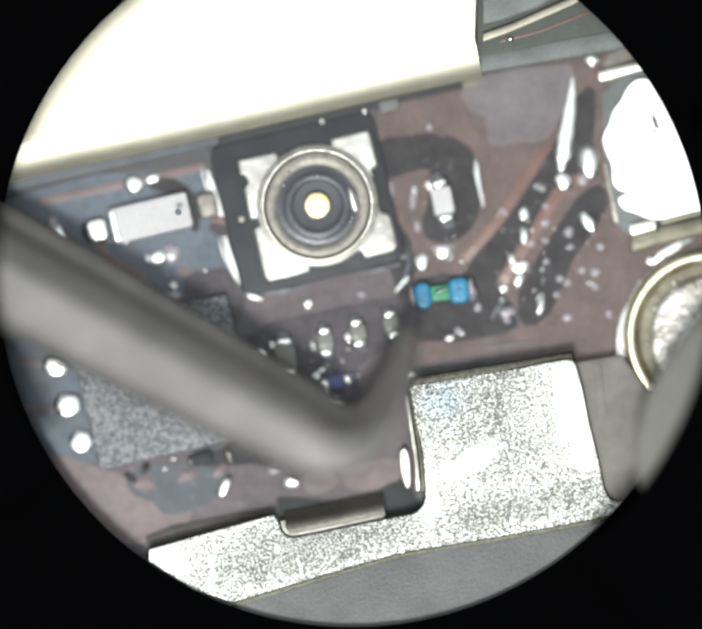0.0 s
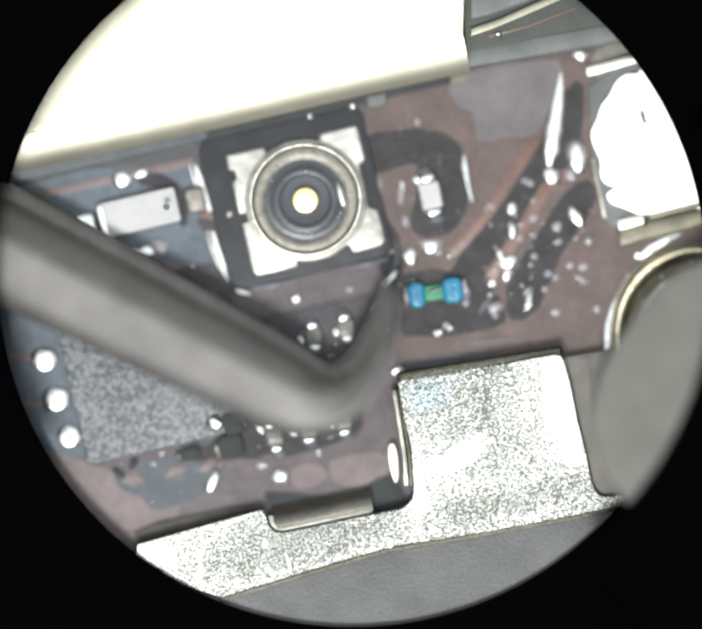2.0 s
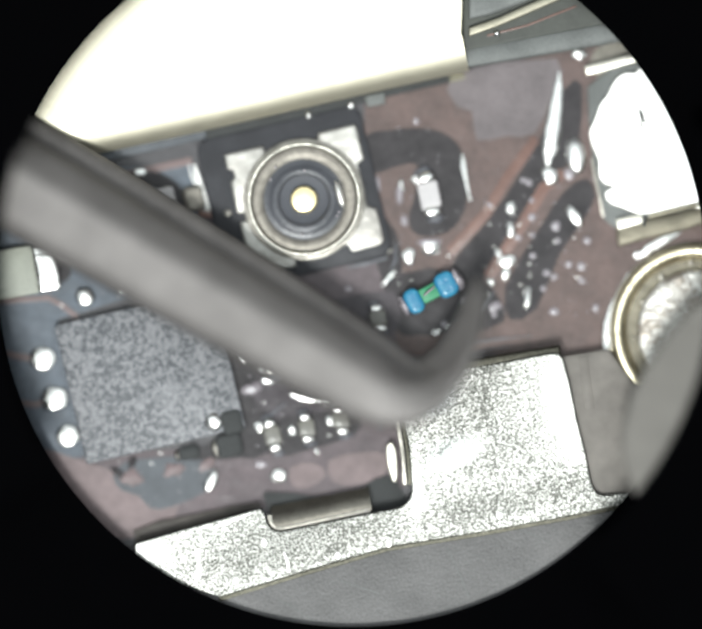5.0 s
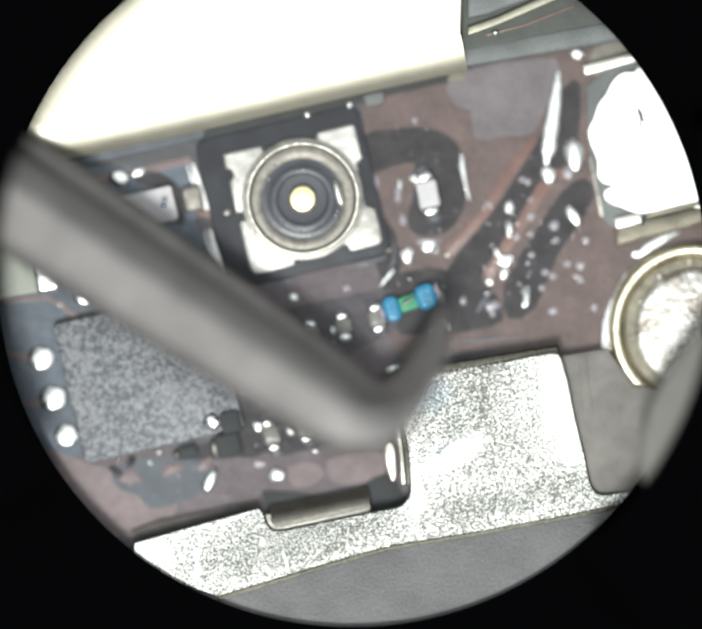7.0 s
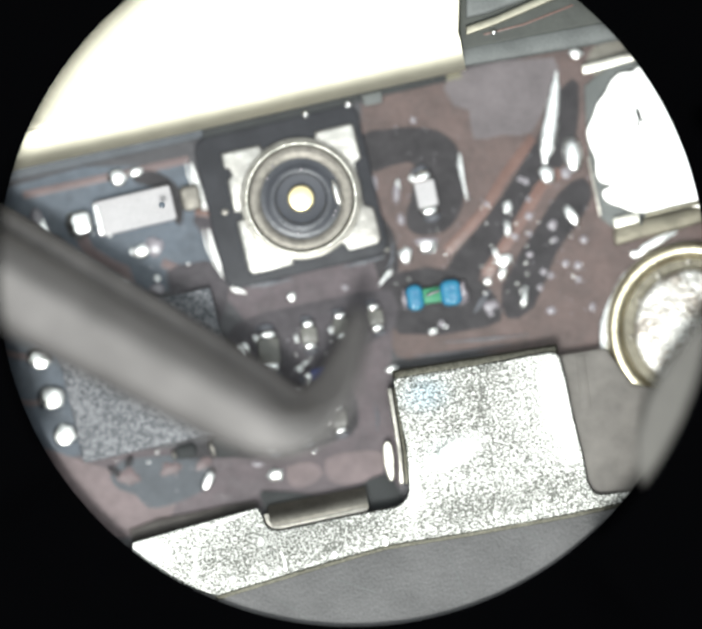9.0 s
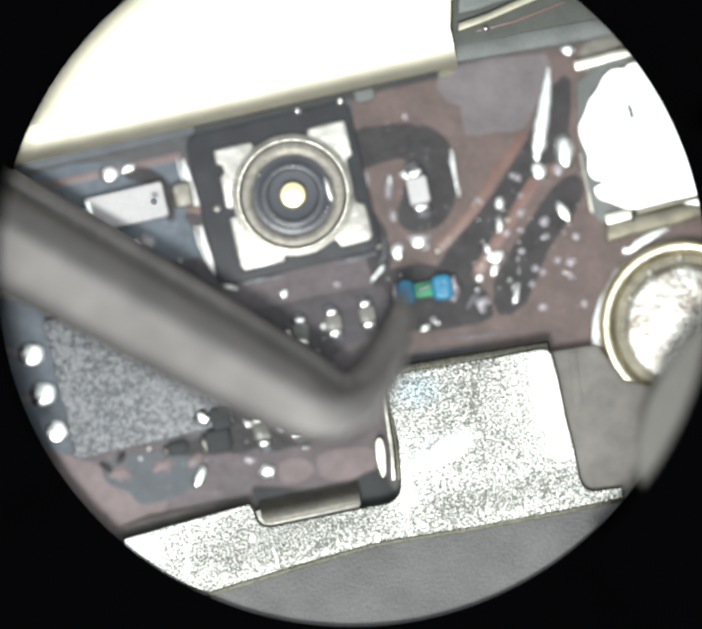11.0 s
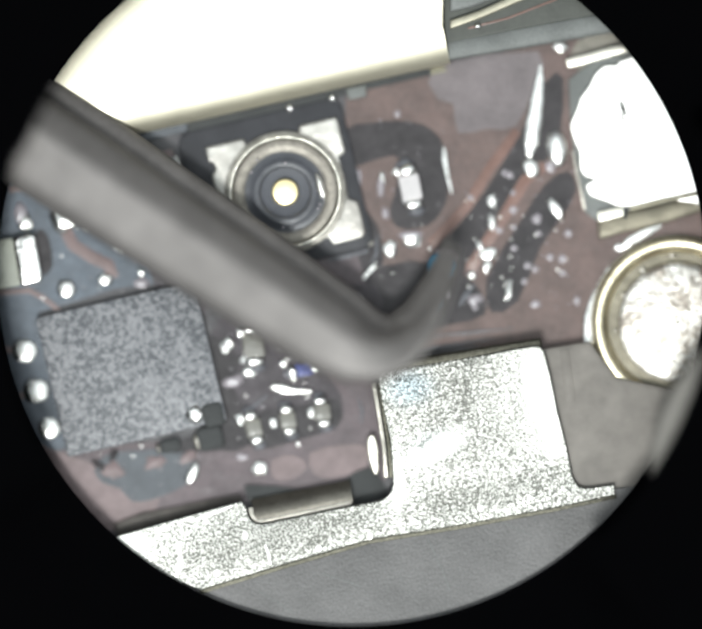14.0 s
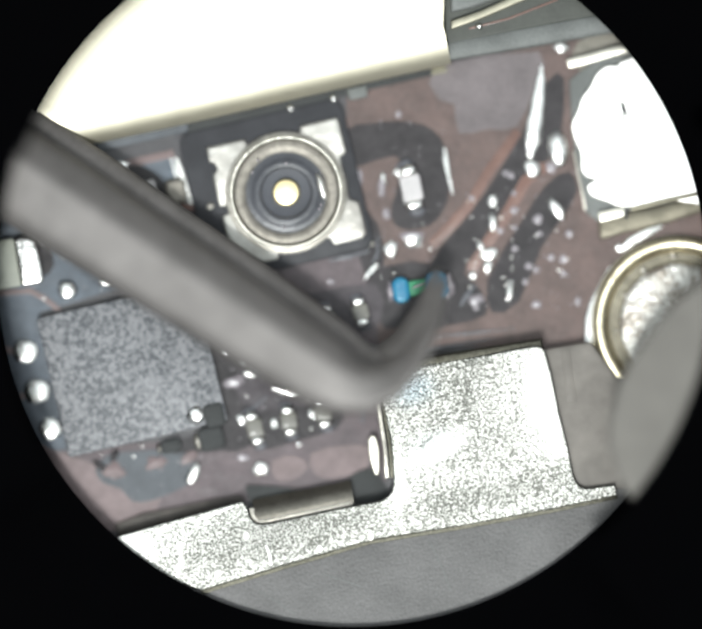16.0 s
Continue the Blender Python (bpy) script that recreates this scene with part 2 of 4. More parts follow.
def smooth_outline(points, steps=4):
    """A closed curve through the corners given."""
    n, out = len(points), []
    for i in range(n):
        p0, p1, p2, p3 = (Vector(points[(i + k - 1) % n]) for k in range(4))
        for s in range(steps):
            u = s / steps
            out.append(tuple(0.5 * (2 * p1 + (p2 - p0) * u + (2 * p0 - 5 * p1 + 4 * p2 - p3) * u * u + (3 * p1 - p0 - 3 * p2 + p3) * u ** 3)))
    return out


def dome(rx, ry, h, seed=0, rough=0.12, sink=0.25, rings=8, around=20):
    """A drop that sits on the board: round, uneven, wetted out at its foot."""
    bm = bmesh.new()
    rows = []
    h *= 0.6 / RISE    # drops keep their roundness
    top = bm.verts.new((0, 0, h))
    for i in range(1, rings + 1):
        a = i / rings * math.pi * 0.5
        row = []
        for j in range(around):
            b = 2 * math.pi * j / around
            k = 1 + rough * (noise.noise(Vector((math.cos(b) * 1.3 + seed * 3.1, math.sin(b) * 1.3, a + seed))) + 0.6 * noise.noise(Vector((math.cos(b) * 3.1 - seed, math.sin(b) * 3.1, a * 2 + seed * 1.7))))
            s = math.sin(a) ** 0.9 * k
            row.append(bm.verts.new((rx * s * math.cos(b), ry * s * math.sin(b), h * math.cos(a) if i < rings else -sink * h)))
        rows.append(row)
    for j in range(around):
        bm.faces.new((top, rows[0][j], rows[0][(j + 1) % around]))
        for p, q in zip(rows, rows[1:]):
            bm.faces.new((p[j], q[j], q[(j + 1) % around], p[(j + 1) % around]))
    bm.faces.new(rows[-1])
    return bm


def lathe(profile, around=64):
    """A ring or cup from (radius, height) pairs; the profile closes on itself."""
    bm = bmesh.new()
    rows = [[bm.verts.new((r * math.cos(2 * math.pi * j / around), r * math.sin(2 * math.pi * j / around), z)) for j in range(around)] for r, z in profile]
    for p, q in zip(rows, rows[1:] + rows[:1]):
        for j in range(around):
            bm.faces.new((p[j], p[(j + 1) % around], q[(j + 1) % around], q[j]))
    return bm


def arc_plate(r0, r1, a0, a1, z0, z1, n=40):
    """A flat sector of a ring between two angles in degrees."""
    turn = [radians(a0 + (a1 - a0) * i / n) for i in range(n + 1)]
    return prism([(r0 * math.cos(a), r0 * math.sin(a)) for a in turn] + [(r1 * math.cos(a), r1 * math.sin(a)) for a in turn[::-1]], z0, z1)


def ribbon(points, width, z0, z1):
    """A flat strip of even width along a line, with thickness."""
    left, right = [], []
    for i, p in enumerate(points):
        a = Vector(points[max(0, i - 1)])
        b = Vector(points[min(len(points) - 1, i + 1)])
        d = (b - a).normalized()
        n = Vector((-d.y, d.x)) * width / 2
        left.append(tuple(Vector(p) + n))
        right.append(tuple(Vector(p) - n))
    return prism(left + right[::-1], z0, z1, min(width * 0.2, (z1 - z0) * 0.6), 1)


def sweep(path, sections):
    """A bar along a path of points, each with its own cross-section (across, up)."""
    bm = bmesh.new()
    rows = []
    for i, (p, sec) in enumerate(zip(path, sections)):
        a, b = Vector(path[max(0, i - 1)]), Vector(path[min(len(path) - 1, i + 1)])
        d = (b - a).normalized()
        side = d.cross(Vector((0, 0, 1))).normalized()
        up = side.cross(d).normalized()
        rows.append([bm.verts.new(Vector(p) + side * u + up * v) for u, v in sec])
    n = len(sections[0])
    for p, q in zip(rows, rows[1:]):
        for j in range(n):
            bm.faces.new((p[j], p[(j + 1) % n], q[(j + 1) % n], q[j]))
    bm.faces.new(rows[0])
    bm.faces.new(rows[-1])
    return bm


# ---- the bench that the board lies on
tagged(part("bench_top", prism([(-150, -150), (150, -150), (150, 150), (-150, 150)], -20.0, -0.6), BENCH, rise=RISE), "plain dark grey bench mat under the board", "bench", kind="structure")


# ---- the board and its printed areas
def circuit_board():
    board = tagged(part("circuit_board", prism([(-9.5, -9.0), (9.5, -9.0), (9.5, 9.0), (-9.5, 9.0)], -0.6, 0.0), MASK_DARK),
                   "dark multilayer circuit board under a wet film of flux", "circuit board", kind="structure")
    def area(name, mat, z, order, pts):
        part(name, prism(smooth_outline(pts, 2), -0.02, z + 0.0007 * order), mat, board)

    area("grey_area", MASK_GREY, 0.006, 0, [(-5.493, 1.753), (-2.36, 2.22), (-2.093, 0.953), (-2.027, 0.42), (-4.36, -0.08), (-3.827, -2.247), (-4.827, -2.18), (-5.627, 0.02)])
    area("copper_area", MASK_BROWN, 0.008, 1, [(0.207, 3.12), (1.507, 3.553), (3.373, 3.953), (3.707, 3.953), (3.74, 1.553), (4.24, 1.22), (4.64, 0.42), (3.84, -0.58), (2.773, -0.647), (1.973, -0.58), (1.173, -0.647), (0.74, -0.647), (0.573, -0.113), (0.373, 0.953)])
    area("copper_area", MASK_PLUM, 0.008, 2, [(-1.893, 0.587), (0.573, 0.753), (0.707, 0.287), (0.64, -1.047), (0.807, -2.58), (-0.96, -2.913), (-1.493, -2.847), (-2.027, -2.913), (-3.027, -3.313), (-3.893, -3.18), (-4.427, -2.18), (-2.093, -1.98), (-1.493, -1.58), (-1.527, -0.113)])
    area("flux_area", WET, 0.016, 3, [(0.207, 2.645), (0.573, 2.738), (0.946, 2.771), (1.339, 2.718), (1.606, 2.518), (1.726, 2.152), (1.739, 1.752), (1.639, 1.419), (1.439, 1.219), (1.106, 1.153), (0.906, 1.252), (0.873, 1.486), (0.939, 1.686), (0.973, 1.885), (1.006, 2.119), (0.939, 2.252), (0.640, 2.185), (0.227, 2.099)])
    area("flux_area", WET, 0.016, 4, [(0.34, 1.553), (0.673, 1.22), (0.773, 0.687), (0.587, 0.42), (0.407, 0.687)])
    area("flux_area", WET, 0.016, 5, [(1.44, 0.607), (1.84, 1.153), (2.307, 1.753), (2.807, 2.587), (3.187, 3.353), (3.44, 3.42), (3.373, 2.42), (2.973, 2.02), (2.507, 1.42), (2.04, 0.687), (1.84, 0.353)])
    area("flux_area", WET, 0.016, 6, [(2.307, 0.42), (2.773, 1.22), (3.173, 1.82), (3.507, 2.02), (3.64, 1.753), (3.44, 1.353), (3.107, 0.887), (2.773, 0.087), (2.373, -0.08)])
    area("flux_area", WET, 0.016, 7, [(0.507, 0.42), (1.173, 0.687), (1.973, 0.487), (2.307, 0.02), (2.04, -0.213), (0.773, -0.313)])
    area("flux_area", BURNT, 0.016, 8, [(-1.493, -0.08), (-0.893, 0.087), (-0.293, 0.207), (0.64, 0.353), (0.707, -0.213), (0.107, -0.547), (-0.127, -0.847), (0.14, -1.313), (0.073, -1.813), (-0.827, -2.013), (-1.493, -2.047), (-2.027, -1.913), (-1.693, -1.313), (-1.793, -0.38)])
    # dark patch that paints the shadow beside the left capacitor's end cap
    area("burnt_shade_area", WET, 0.016, 9, [(-4.4, 1.14), (-4.22, 1.06), (-4.15, 0.62), (-4.3, 0.46), (-4.42, 0.6)])
    area("copper_area", MASK_BROWN, 0.004, 10, [(3.64, 1.42), (4.773, 1.687), (5.707, 1.753), (5.707, 0.553), (4.64, 0.42), (4.107, 0.953)])
    area("tan_area", LEDGE, 0.004, 11, [(3.64, 3.94), (4.24, 4.087), (5.44, 4.287), (5.44, 3.753), (3.707, 3.487)])
    area("bare_patch", MASK_MAUVE, 0.016, 12, [(1.507, 3.587), (3.073, 3.807), (3.007, 3.287), (2.74, 2.687), (2.307, 2.653), (1.88, 2.587), (1.807, 3.02), (1.587, 3.087)])
    area("copper_area", MASK_PINK, 0.016, 13, [(-0.893, -2.28), (-0.56, -2.213), (-0.36, -2.38), (-0.627, -2.58), (-0.86, -2.547)])
    area("copper_area", MASK_PINK, 0.016, 14, [(-0.327, -2.18), (0.107, -2.06), (0.54, -2.08), (0.507, -2.38), (0.04, -2.547), (-0.26, -2.48)])
    area("copper_area", MASK_PINK, 0.016, 15, [(-4.827, -1.98), (-3.893, -2.213), (-3.093, -2.513), (-2.56, -2.847), (-2.893, -3.247), (-3.893, -3.313), (-4.693, -2.647)])
    area("flux_skin", FILM, 0.018, 16, [(-3.53, -2.42), (-3.36, -2.2), (-3.006, -2.147), (-2.218, -2.109), (-2.03, -2.346), (-2.12, -2.62), (-2.647, -2.86), (-2.97, -2.89), (-3.149, -2.7), (-3.4, -2.62)])
    area("flux_area", WET, 0.018, 17, [(-1.8, -1.807), (-1.267, -1.407), (-1.267, -2.073), (-1.667, -2.14), (-2.333, -2.173), (-2.533, -2.073)])

    # the chip's side shadow, painted together with the dark flux there
    area("burnt_shade_area", WET, 0.019, 18, [(-1.805, -0.413), (-1.565, -0.593), (-1.365, -0.772), (-1.465, -1.192), (-1.265, -1.559), (-1.199, -2.058), (-1.545, -1.992), (-1.625, -1.452), (-1.725, -0.932)])
    area("burnt_shade_area", WET, 0.019, 19, [(-0.932, -1.525), (-0.599, -1.492), (0.000, -1.359), (0.134, -1.525), (0.100, -1.759), (-0.533, -1.992), (-1.132, -2.125), (-1.199, -1.892), (-1.099, -1.592)])

    area("flux_area", WET, 0.019, 20, [(-3.191, 2.045), (-3.025, 2.119), (-2.825, 2.099), (-2.585, 1.952), (-2.452, 1.726), (-2.452, 1.352), (-2.572, 1.352), (-2.612, 1.752), (-2.925, 1.885), (-3.145, 1.939)])
    area("burnt_shade_area", BURNT, 0.014, 21, [(-2.692, 0.620), (-2.292, 0.753), (-1.959, 0.753), (-1.759, 0.420), (-1.892, -0.113), (-2.292, -0.080), (-2.558, 0.153)])
    area("burnt_shade_area", BURNT, 0.014, 22, [(-2.192, 1.552), (-1.892, 1.352), (-1.759, 0.753), (-1.959, 0.686), (-2.092, 1.086), (-2.292, 1.352)])

    def trace(w, pts):
        part("trace", ribbon(pts, w, -0.01, 0.025), TRACE if pts[0][0] > 1 else TRACE_PALE, board)

    trace(0.16, [(1.473, 0.92), (2.007, 1.487), (2.373, 2.087), (2.773, 2.62)])
    trace(0.19, [(2.04, 0.553), (2.44, 1.153), (2.873, 1.887), (3.173, 2.12)])
    trace(0.19, [(-4, 1.227), (-3.853, 0.927), (-3.567, 0.74), (-3.32, 0.627), (-3.253, 0.427)])
    trace(0.08, [(-5.3, 0.19), (-4.9, 0.215), (-4.5, 0.245), (-4.3, 0.14), (-4.06, -0.045)])
    trace(0.12, [(-4.827, 1.753), (-3.893, 1.953), (-2.36, 2.287)])
    trace(0.10, [(-5.227, -0.58), (-4.827, -0.647), (-4.493, -0.68)])
    trace(0.14, [(-2.76, 0.753), (-2.427, 0.62), (-1.893, 0.687)])
    trace(0.09, [(-5.093, -1.313), (-4.693, -1.347), (-4.36, -1.247)])
    return board


circuit_board()


# ---- metal frame parts round the board
def frame_plate():
    plate = thing("frame_plate", 0, 0, 0, 0, "sandblasted nickel-coloured steel bracket with a tab and a notch", "bracket")
    z = 1.0
    body = filleted([(-3.194, -3.399, 0.04), (-2.27, -3.135), (-1.3, -2.868, 0.1), (-1.195, -3.262, 0.24), (-0.422, -3.098), (0.251, -2.955), (0.94, -2.83, 0.3), (0.87, -1.96), (0.752, -1.432),
            (0.673, -0.97, 0.04), (1.822, -0.785), (3.115, -0.561, 0.14), (3.241, -1.036), (3.34, -1.531), (3.485, -2.092), (3.577, -2.521), (3.66, -2.7, 0.14), (4.198, -2.633),
            (4.198, -2.785), (3.274, -2.983), (1.954, -3.227), (0.568, -3.445), (-0.686, -3.808), (-1.94, -4.191), (-2.534, -4.006), (-3.194, -3.577)])
    sheet = prism(body, z - 0.2, z, 0.025, 3)
    # the sheet is slightly twisted towards both ends
    for i in range(12):
        for x in (1.2 + 0.25 * i, -0.8 - 0.2 * i):
            bmesh.ops.bisect_plane(sheet, geom=sheet.verts[:] + sheet.edges[:] + sheet.faces[:], plane_co=(x, 0, 0), plane_no=(1, 0, 0))
    for i in range(8):
        bmesh.ops.bisect_plane(sheet, geom=sheet.verts[:] + sheet.edges[:] + sheet.faces[:], plane_co=(0, -2.4 + 0.25 * i, 0), plane_no=(0, 1, 0))
    for v in sheet.verts:
        v.co.z += 0.13 * max(0.0, v.co.x - 1.9) * max(0.0, v.co.y + 2.4)
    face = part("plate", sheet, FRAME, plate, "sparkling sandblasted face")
    edge = [(0.661, -0.852), (3.099, -0.462), (3.132, -0.641), (0.7, -1.077)]
    part("folded_edge", prism(edge, 0.25, z - 0.02, 0.13, 4), EDGE_DARK, plate, "bent upper edge")
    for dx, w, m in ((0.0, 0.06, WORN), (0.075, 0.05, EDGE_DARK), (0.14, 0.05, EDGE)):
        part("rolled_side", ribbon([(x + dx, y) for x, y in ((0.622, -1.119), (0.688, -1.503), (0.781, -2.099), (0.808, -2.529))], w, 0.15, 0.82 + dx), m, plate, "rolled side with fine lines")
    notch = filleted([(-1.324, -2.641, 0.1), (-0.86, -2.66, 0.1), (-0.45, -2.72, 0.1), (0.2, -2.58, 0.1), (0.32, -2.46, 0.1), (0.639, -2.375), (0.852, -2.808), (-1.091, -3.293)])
    # flat dark sheet that fills the notch round the ledge
    part("notch_floor", prism(notch, 0.0, 0.12, 0.02), DARK_GAP, plate, "dark sheet in the notch")
    ledge = filleted([(-1.19, -2.86), (0.27, -2.57), (0.315, -2.905), (-1.15, -3.21, 0.15)])
    curved = prism(ledge, 0.05, 0.7)
    for i in range(20):
        bmesh.ops.bisect_plane(curved, geom=curved.verts[:] + curved.edges[:] + curved.faces[:], plane_co=(-1.15, -3.2 + 0.02 * i, 0), plane_no=(-0.204, 0.979, 0))
    for v in curved.verts:
        if v.co.z > 0.6:
            v.co.z -= 4.5 * max(0.0, 0.979 * (v.co.y + 3.21) - 0.204 * (v.co.x + 1.15) - 0.06) ** 2
    part("inner_ledge", curved, LEDGE, plate, "dull ledge inside the notch")
    part("ledge_lip", ribbon([(-1.2, -2.98), (-1.185, -3.1), (-1.11, -3.19), (-0.98, -3.185), (-0.325, -3.045), (0.292, -2.912)], 0.07, 0.4, 0.74), WORN, plate, "bright lip of the ledge")
    part("lower_edge", ribbon([(4.219, -2.799), (3.29, -2.998), (1.963, -3.244), (0.57, -3.469), (-0.69, -3.834), (-1.95, -4.219)], 0.08, 0.4, 0.96), EDGE_DARK, plate, "olive cut edge")
    part("upper_flange", prism([(-3.24, -3.22), (-2.82, -3.06), (-2.3, -2.965), (-1.77, -2.85), (-1.38, -2.79), (-1.3, -2.87), (-2.27, -3.15), (-3.19, -3.41)], 0.0, 0.16, 0.06, 3), SEAT, plate, "dull brownish flange")
    for a, b, w in (((-2.251, -3.472), (-2.297, -4.006), 0.045), ((-0.99, -3.524), (-0.911, -3.821), 0.03), ((-1.478, -2.95), (-2.006, -3.148), 0.03), ((3.043, -0.739), (3.155, -1.168), 0.025)):
        part("scratch", ribbon([a, ((a[0] + b[0]) / 2 + 0.02, (a[1] + b[1]) / 2), b], w, 0.99, 1.006), SHIELD, face, "bright scratch")
    for x, y in ((-1.703, -3.947), (-0.191, -3.577), (0.568, -3.399), (-1.28, -3.386), (2.204, -2.983)):
        place(part("pock", dome(0.045, 0.055, 0.012, x), SHIELD, face, "bright pock mark"), x, y, RISE)
    foot = [(0.533, -1.973), (0.62, -1.907), (0.68, -2.073), (0.693, -2.407), (0.64, -2.487), (0.56, -2.273)]
    part("spring_clip", prism(smooth_outline(foot, 3), 0.0, 0.55, 0.08, 3), NICKEL, plate, "polished clip")
    return plate


frame_plate()

cover = thing("grey_cover", 0, 0, 0, 0, "matt grey cover below the bracket, faintly scratched", "cover")
top_face = part("cover_face", prism([(-3.207, -3.625), (-1.948, -4.155), (0.57, -3.413), (4.215, -2.697), (7.44, -2.247), (7.44, -6.647), (-4.56, -6.647)], 0.1, 0.86, 0.03), GREY_COVER, cover)


for a, b in (((1.429, -3.454), (1.76, -4.215)), ((-0.159, -3.95), (0.437, -4.149)), ((2.422, -3.156), (2.951, -3.388)), ((-1.085, -4.215), (-0.556, -4.546))):
    part("scratch", ribbon([a, ((a[0] + b[0]) / 2 + 0.02, (a[1] + b[1]) / 2), b], 0.012, 0.85, 0.866), GREY_METAL, top_face, "fine scratch")


def shield_can():
    can = thing("shield_can", 0, 0, 0, 0, "bright polished shield can with a stepped lip", "shield can")
    foot = [(-7.191, 1.64), (-4.935, 2.131), (-2.282, 2.701), (0.504, 3.338), (1.76, 3.615)]
    roll = 0.56
    inner = [(x - 0.22 * roll, y + 0.975 * roll) for x, y in foot]
    part("lid", prism([(x, y - 0.06) for x, y in inner] + [(1.705, 6.6), (-7.191, 6.6)], 0.05, 1.197), CAN, can, "bright flat lid")
    fall = [(-roll, 0.0), (-0.46, -0.02), (-0.36, -0.075), (-0.27, -0.155), (-0.18, -0.26), (-0.09, -0.41), (0.0, -0.64), (0.0, -1.1), (-roll, -1.1)]
    part("rolled_edge", sweep([(x, y, 1.2) for x, y in foot], [fall] * len(foot)), CAN, can, "broadly rolled edge")
    part("lip", ribbon([(-7.18, 1.6), (-4.94, 2.09), (-2.29, 2.66), (0.5, 3.3), (1.69, 3.555)], 0.12, 0.0, 0.1), OLIVE_EDGE, can, "olive lip of the can")
    return can


shield_can()


def board_rail():
    rail = thing("frame_rail", 0, 0, 0, 0, "dull grey metal rail along the edge of the board", "rail")
    part("rail_bar", prism([(-6.534, 1.547), (-5.073, 1.959), (-2.151, 2.61), (-2.151, 2.888), (-6.534, 2.012)], 0.0, 0.25, 0.03, 2), FILM, rail)
    part("rail_bar", prism([(1.67, 3.65), (3.094, 3.884), (4.223, 4.084), (4.223, 4.402), (1.67, 3.935)], 0.0, 0.75, 0.14, 5), GREY_METAL, rail)
    part("rail_gap", prism([(-2.156, 2.548), (0.306, 3.18), (1.47, 3.446), (1.47, 3.746), (-2.156, 2.947)], 0.0, 0.15, 0.03), DARK_GAP, rail, "dark gap strip")
    part("rail_tab", prism([(0.206, 3.244), (0.505, 3.31), (0.518, 3.131), (0.253, 3.077)], 0.0, 0.25, 0.04), GREY_METAL, rail)
    return rail


board_rail()


def side_frame():
    side = thing("side_frame", 0, 0, 0, 0, "dark green-grey side frame with bright ridges", "frame")
    part("frame_body", prism([(1.67, 6.633), (1.67, 3.89), (2.751, 4.107), (4.206, 4.385), (5.396, 4.649), (5.396, 6.633)], 0.1, 0.7, 0.05), OLIVE, side)
    part("ridge", prism([(1.757, 4.12), (2.22, 4.28), (3.079, 4.65), (3.607, 4.95), (3.607, 5.08), (3.046, 4.78), (2.187, 4.4), (1.757, 4.25)], 0.6, 0.95, 0.062, 5), RIDGE, side, "pale rounded ridge")
    part("ridge", prism([(1.756, 4.376), (2.086, 4.442), (2.614, 4.64), (2.944, 4.838), (2.944, 5.96), (1.756, 5.96)], 0.6, 0.95, 0.1, 3), GREY_METAL, side, "grey ridge")
    place(part("drop", dome(0.06, 0.05, 0.12, 27, 0.2), SOLDER, side, "bright drop of solder"), 2.17, 4.165, 0.7 * RISE)
    part("wire", ribbon([(2.024, 4.133), (2.619, 4.285), (3.346, 4.57)], 0.03, 0.66, 0.74), TRACE, side, "thin coppery line")
    return side


side_frame()


